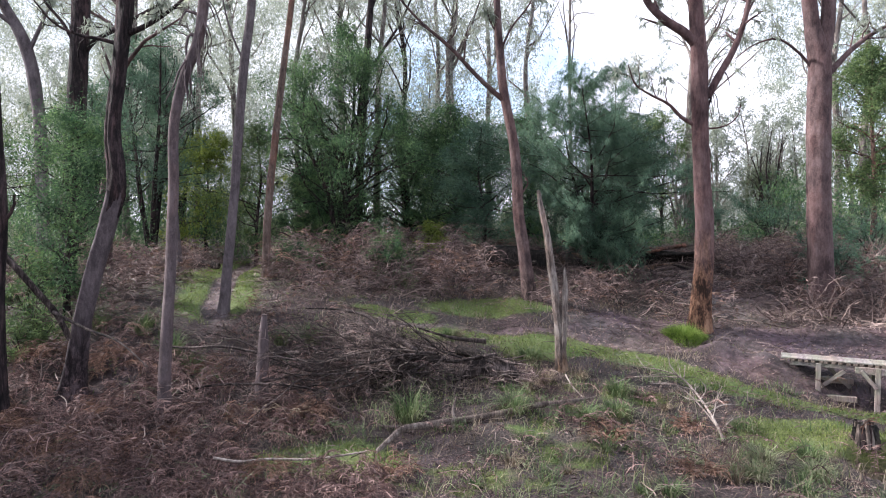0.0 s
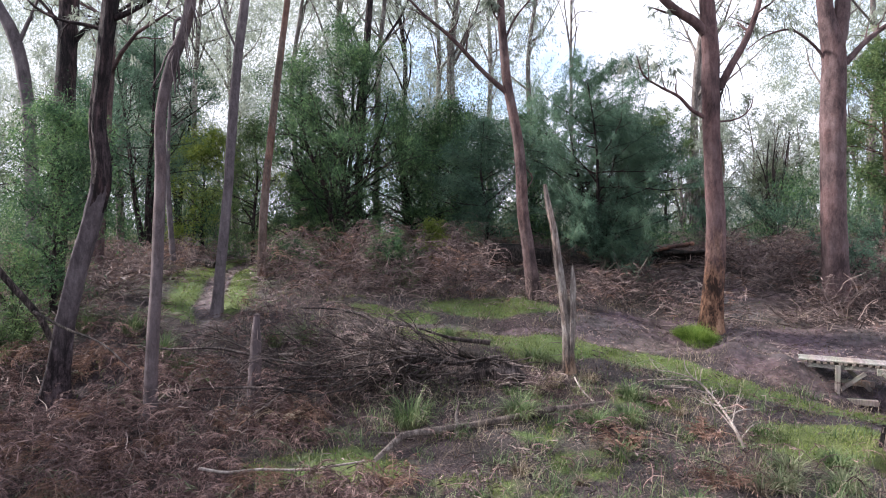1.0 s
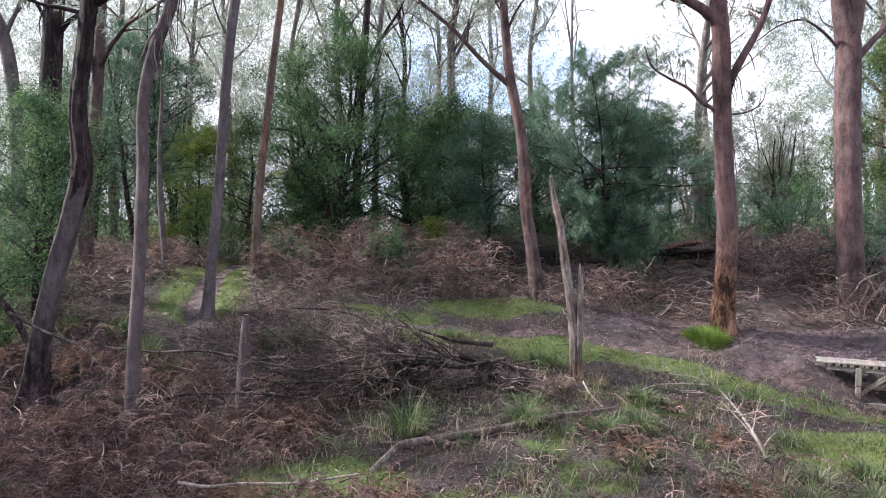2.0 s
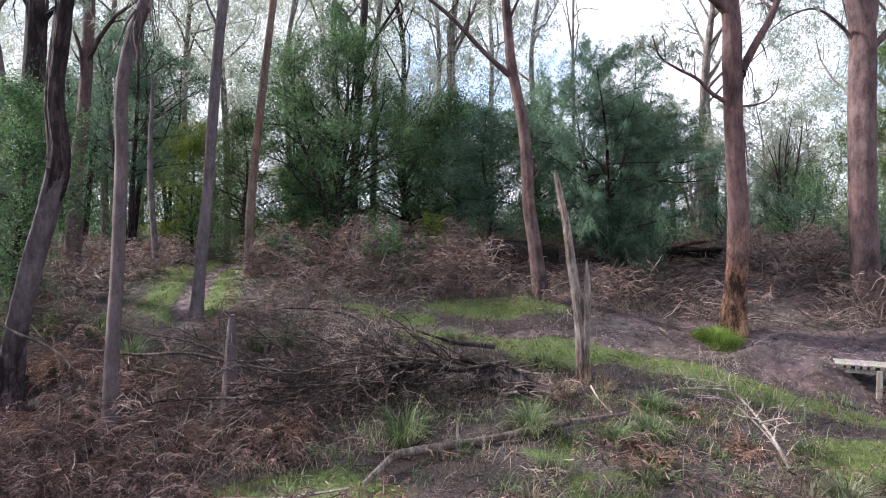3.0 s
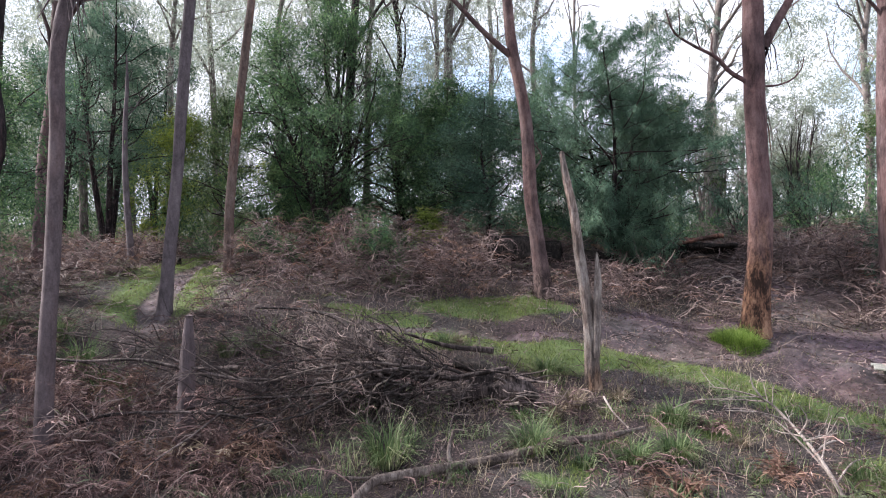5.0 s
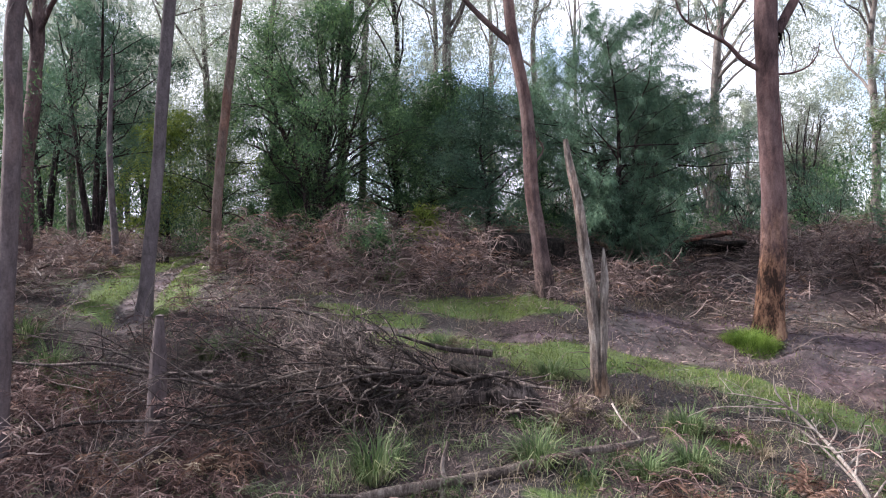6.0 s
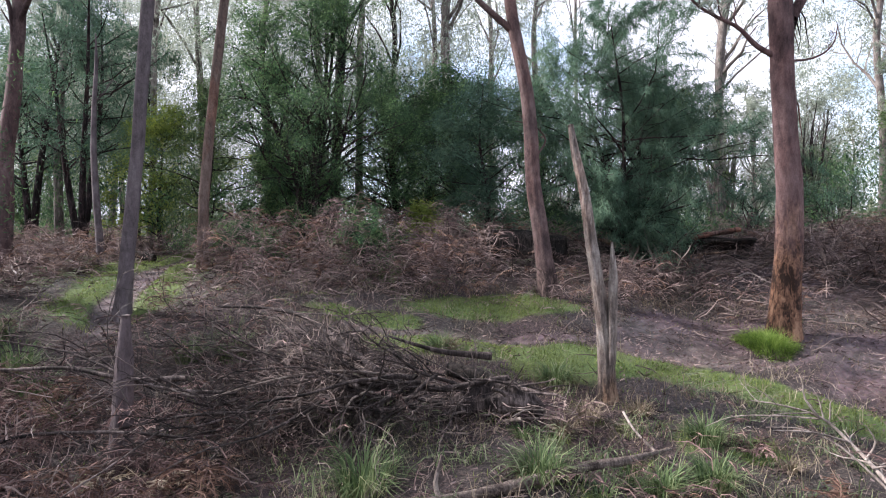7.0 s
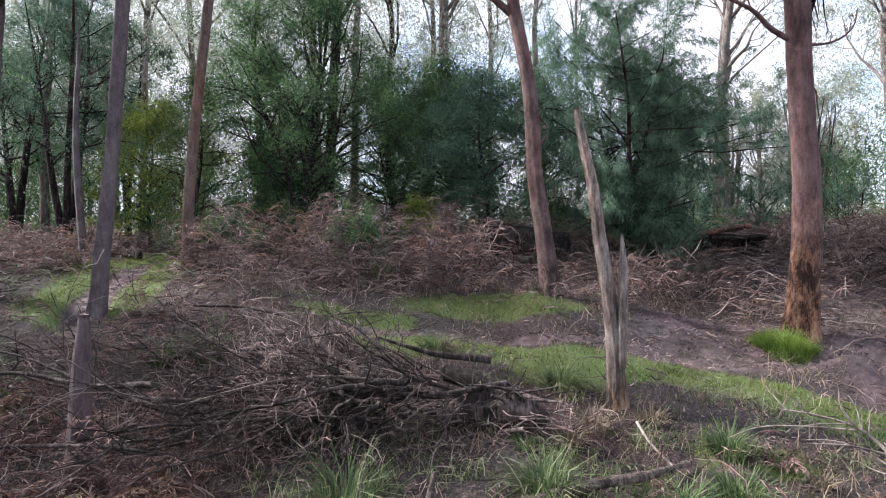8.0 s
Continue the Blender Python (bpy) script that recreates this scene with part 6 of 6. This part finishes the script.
# dry straw-coloured grass
x, y, rs = scatter(120000, -4.0, 6.0, 3.6, 10.5, lambda a, b: np.clip(0.25 + 0.5 * swell(a, b, 1.3, 17), 0.04, 0.7) * 0.55 * (1 - bare(a, b)) * (1 - 0.8 * grassy(a, b)) * sstep(-3.5, -0.5, a) * (1 - 0.35 * sstep(7.0, 6.0, b)), 304)
k = len(x)
stuff("dry_grass", blades(on_ground(x, y), rs.uniform(0, 6.28, k), rs.uniform(0.06, 0.25, k), rs.uniform(0.2, 1.25, k), rs.uniform(0.003, 0.006, k), rs), STRAW, "dry straw coloured grass", "grass")

# green and straw sedge in loose clumps
x, y, rs = scatter(46000, -1.6, 4.6, 4.0, 7.6, lambda a, b: np.clip(0.9 * swell(a, b, 0.55, 71) + 0.35 * swell(a, b, 1.9, 72) - 0.3, 0, 1) * (1 - bare(a, b)) * (1 - 0.6 * grassy(a, b)) * (1 - blob(a, b, 4.1, 5.0, 0.8, 0.7)), 308)
k = len(x)
stuff("sedge", blades(on_ground(x, y), rs.uniform(0, 6.28, k), rs.uniform(0.1, 0.26, k), rs.uniform(0.15, 1.0, k), rs.uniform(0.004, 0.008, k), rs, 1.1), SEDGE, "loose green and straw coloured sedge", "sedge")

# fallen leaves and bark flakes
x, y, rs = scatter(80000, -7.0, 8.0, 3.8, 12.5, lambda a, b: in_view(a, b) * np.clip(0.38 + 0.5 * bare(a, b) - 0.3 * grassy(a, b), 0.05, 1) * (0.7 + 0.3 * swell(a, b, 0.8, 51)) * (1 - 0.8 * thick(a, b)), 307)
k = len(x)
stuff("leaf_litter", leaves_on(on_ground(x, y, rs.uniform(0.0, 0.02, k)), rs.normal(size=(k, 3)) * np.array([1, 1, 0.15]), rs, 1, 0.02, 0.055, 0.016, 0.0, 1.5), LITTER, "fallen brown gum leaves and bark flakes", "leaf litter")

# short green grass
x, y, rs = scatter(330000, -6.0, 6.5, 3.8, 14.5, lambda a, b: np.clip(grassy(a, b) * 1.25 - 0.25 + 0.5 * swell(a, b, 0.7, 23) + 0.25 * swell(a, b, 0.25, 24), 0.012, 1) * (1 - 0.9 * bare(a, b)), 305)
k = len(x)
stuff("grass", blades(on_ground(x, y), rs.uniform(0, 6.28, k), rs.uniform(0.018, 0.062, k), rs.uniform(0.1, 1.0, k), rs.uniform(0.004, 0.008, k), rs), GRASS, "short bright green grass", "grass")

# dull green low ferns and herbs
x, y, rs = scatter(2600, -5.5, 3.0, 3.8, 12.0, lambda a, b: np.clip(0.15 + 0.6 * swell(a, b, 1.7, 31), 0, 1) * open_ground(a, b), 306)
k = len(x)
stuff("low_fern", fronds(on_ground(x, y, 0.03), rs.uniform(0, 6.28, k), rs.uniform(0.2, 0.42, k), rs.uniform(0.4, 1.3, k), rs, 8, 0.36, 1.2), FERN_GREEN, "dull green ferns among the bracken", "fern")


def tussock(x, y, r, label, seed, material=SEDGE, count=260, spread=0.4):
    rs = np.random.RandomState(seed)
    z = float(ground_z(x, y))
    ob = thing("grass_tussock", (x, y, z), label, "grass tussock", "tussocks of sedge")
    a, d = rs.uniform(0, 6.28, count), rs.rand(count) ** 0.5 * r * spread
    b = np.stack([np.cos(a) * d, np.sin(a) * d, np.full(count, -0.03)], 1)
    child("foliage", ob, grid_mesh("foliage", *blades(b, a + rs.normal(0, 0.5, count), r * rs.uniform(0.8, 1.7, count), rs.uniform(0.05, 0.75, count), rs.uniform(0.006, 0.011, count), rs, 1.1), material))
    return ob


for i, (u, w, r) in enumerate(((-0.35, 6.15, 0.3), (0.75, 6.25, 0.24), (1.85, 6.3, 0.22), (2.0, 6.75, 0.2), (2.85, 5.25, 0.17), (3.35, 5.4, 0.16), (3.15, 5.0, 0.17), (2.6, 4.9, 0.16), (-3.5, 7.6, 0.3), (-1.75, 7.9, 0.3), (-0.6, 10.6, 0.3), (1.1, 7.6, 0.22),
                               (-4.1, 8.1, 0.3), (1.5, 6.2, 0.2), (0.1, 8.3, 0.18), (-3.1, 7.3, 0.26), (-2.75, 7.0, 0.22), (-2.15, 7.85, 0.2), (-4.75, 8.1, 0.26))):
    pale = w < 5.4 and u > 2
    tussock(u, w, r, "bleached straw coloured sedge tussock at the lawn edge" if pale else "tussock of arching green and straw sedge blades", 400 + i, SEDGE_PALE if pale else SEDGE)
tuft = np.random.RandomState(12)
for u, w, r in ((1.22, 7.05, 0.17), (1.02, 6.9, 0.15), (1.66, 7.15, 0.13), (0.2, 8.35, 0.14)):
    tussock(u, w, r, "dry straw tussock at the foot of the dead trunk" if w < 8 else "dry straw tussock on the grassy bank", 690 + int(10 * u), STRAW, 170)
for i in range(20):
    tussock(tuft.uniform(0.2, 3.1), tuft.uniform(4.5, 6.9), tuft.uniform(0.08, 0.17), "small tuft of straw and green sedge", 700 + i, SEDGE if i % 3 else STRAW, 90)


def grass_mound(x, y, r, count, seed):
    rs = np.random.RandomState(seed)
    z = float(ground_z(x, y))
    ob = thing("grass_clump", (x, y, z), "soft bright green grass clump at the foot of the stout gum", "grass clump")
    a, d = rs.uniform(0, 6.28, count), rs.rand(count) ** 0.5 * r
    d = d * (1 + 0.2 * np.sin(3 * a + 1))
    gx, gy = np.cos(a) * d, np.sin(a) * d
    b = np.stack([gx, gy, ground_z(x + gx, y + gy) - z - 0.02], 1)
    ln = 0.26 * (1 - 0.75 * np.minimum(1, d / r) ** 2) * rs.uniform(0.6, 1.25, count)
    child("foliage", ob, grid_mesh("foliage", *blades(b, a + rs.normal(0, 0.9, count), ln, rs.uniform(0.0, 0.5, count) + 0.5 * d / r, rs.uniform(0.003, 0.006, count), rs, 1.0), LUSH))


grass_mound(3.78, 9.25, 0.33, 3600, 440)


def fern_clump(x, y, r, material, label, seed, count=26):
    rs = np.random.RandomState(seed)
    ob = thing("fern_clump", (x, y, float(ground_z(x, y)) + (0.16 if material == FERN_PALE else 0.0)), label, "fern", "fern clumps")
    a = rs.uniform(0, 6.28, count)
    b = np.stack([np.cos(a), np.sin(a), np.zeros(count)], 1) * 0.04
    child("foliage", ob, grid_mesh("foliage", *fronds(b, a, r * rs.uniform(0.7, 1.3, count), rs.uniform(0.6, 1.3, count), rs, 11, 0.34, 1.6, 0.085), material))


for i, (u, w, r, mat, text) in enumerate(((-0.42, 5.0, 0.34, BRACKEN_RUST, "rusty orange dying fern"), (1.62, 5.7, 0.34, BRACKEN_RUST, "rusty orange dying fern"), (2.5, 6.0, 0.26, BRACKEN_RUST, "rusty orange dying fern"),
                                          (-1.55, 6.05, 0.24, FERN_PALE, "bleached pale dry fern"), (-1.85, 6.0, 0.2, FERN_PALE, "bleached tan dry fern"), (-3.0, 5.4, 0.4, BRACKEN, "collapsed brown bracken clump"),
                                          (-2.4, 5.2, 0.4, BRACKEN, "collapsed brown bracken clump"), (-3.5, 6.2, 0.45, BRACKEN_RUST, "hanging rusty bracken beside the leaning gum"), (2.15, 4.95, 0.3, BRACKEN_RUST, "rusty orange dying fern"), (2.3, 6.7, 0.2, BRACKEN, "dark reddish dead fern beside the bleached branch"))):
    fern_clump(u, w, r, mat, text, 460 + i, 6 if mat == FERN_PALE else 26)


def bracken_heap(x, y, r, material, label, seed, count=70):
    """A collapsed head of bracken: fronds that spill outward and down from a dome like a mop."""
    rs = np.random.RandomState(seed)
    ob = thing("bracken_heap", (x, y, float(ground_z(x, y))), label, "bracken", "bracken heaps")
    a = rs.uniform(0, 6.28, count)
    d = rs.rand(count) ** 0.7 * r * 0.55
    b = np.stack([np.cos(a) * d, np.sin(a) * d, r * (0.95 - 0.6 * (d / r / 0.55) ** 2) * rs.uniform(0.55, 1.0, count)], 1)
    child("foliage", ob, grid_mesh("foliage", *fronds(b, a + rs.normal(0, 0.6, count), r * rs.uniform(0.7, 1.25, count), rs.uniform(0.0, 0.7, count), rs, 18, 0.22, 2.5, 0.06), material))


heaps = np.random.RandomState(8)
laid = []
for i in range(400):
    u, w = heaps.uniform(-4.9, -0.4), heaps.uniform(4.1, 7.3)
    r = heaps.uniform(0.2, 0.36)
    if len(laid) >= 62:
        break
    if u > 0.2 - 0.9 * (w - 4.1) * 0.5 - 0.5 or grassy(u, w) > 0.25 or abs(u) > 0.78 * w:
        continue
    if w > 6.35 and u > -2.6:
        continue
    if any((u - p) ** 2 + (w - q) ** 2 < 0.11 for p, q in laid):
        continue
    laid.append((u, w))
    rusty = heaps.rand() < 0.3
    bracken_heap(u, w, r, BRACKEN_RUST if rusty else BRACKEN, "rusty collapsed heap of dead bracken" if rusty else "collapsed heap of purplish brown dead bracken", 500 + i)


def puddle():
    a = np.linspace(0, 6.28, 40, endpoint=False)
    r = 1 + 0.12 * np.sin(3 * a + 1) + 0.07 * np.sin(7 * a)
    bm = bmesh.new()
    bm.faces.new([bm.verts.new((0.5 * r[i] * math.cos(a[i]), 0.42 * r[i] * math.sin(a[i]), 0)) for i in range(40)])
    me = bpy.data.meshes.new("puddle")
    bm.to_mesh(me)
    bm.free()
    me.materials.append(MUD_WATER)
    ob = tagged(new("puddle", me), "dark muddy puddle in a dug hole", "puddle", kind="structure")
    ob.location = (4.2, 5.25, float(ground_z(4.2, 5.25)) + 0.2)


puddle()
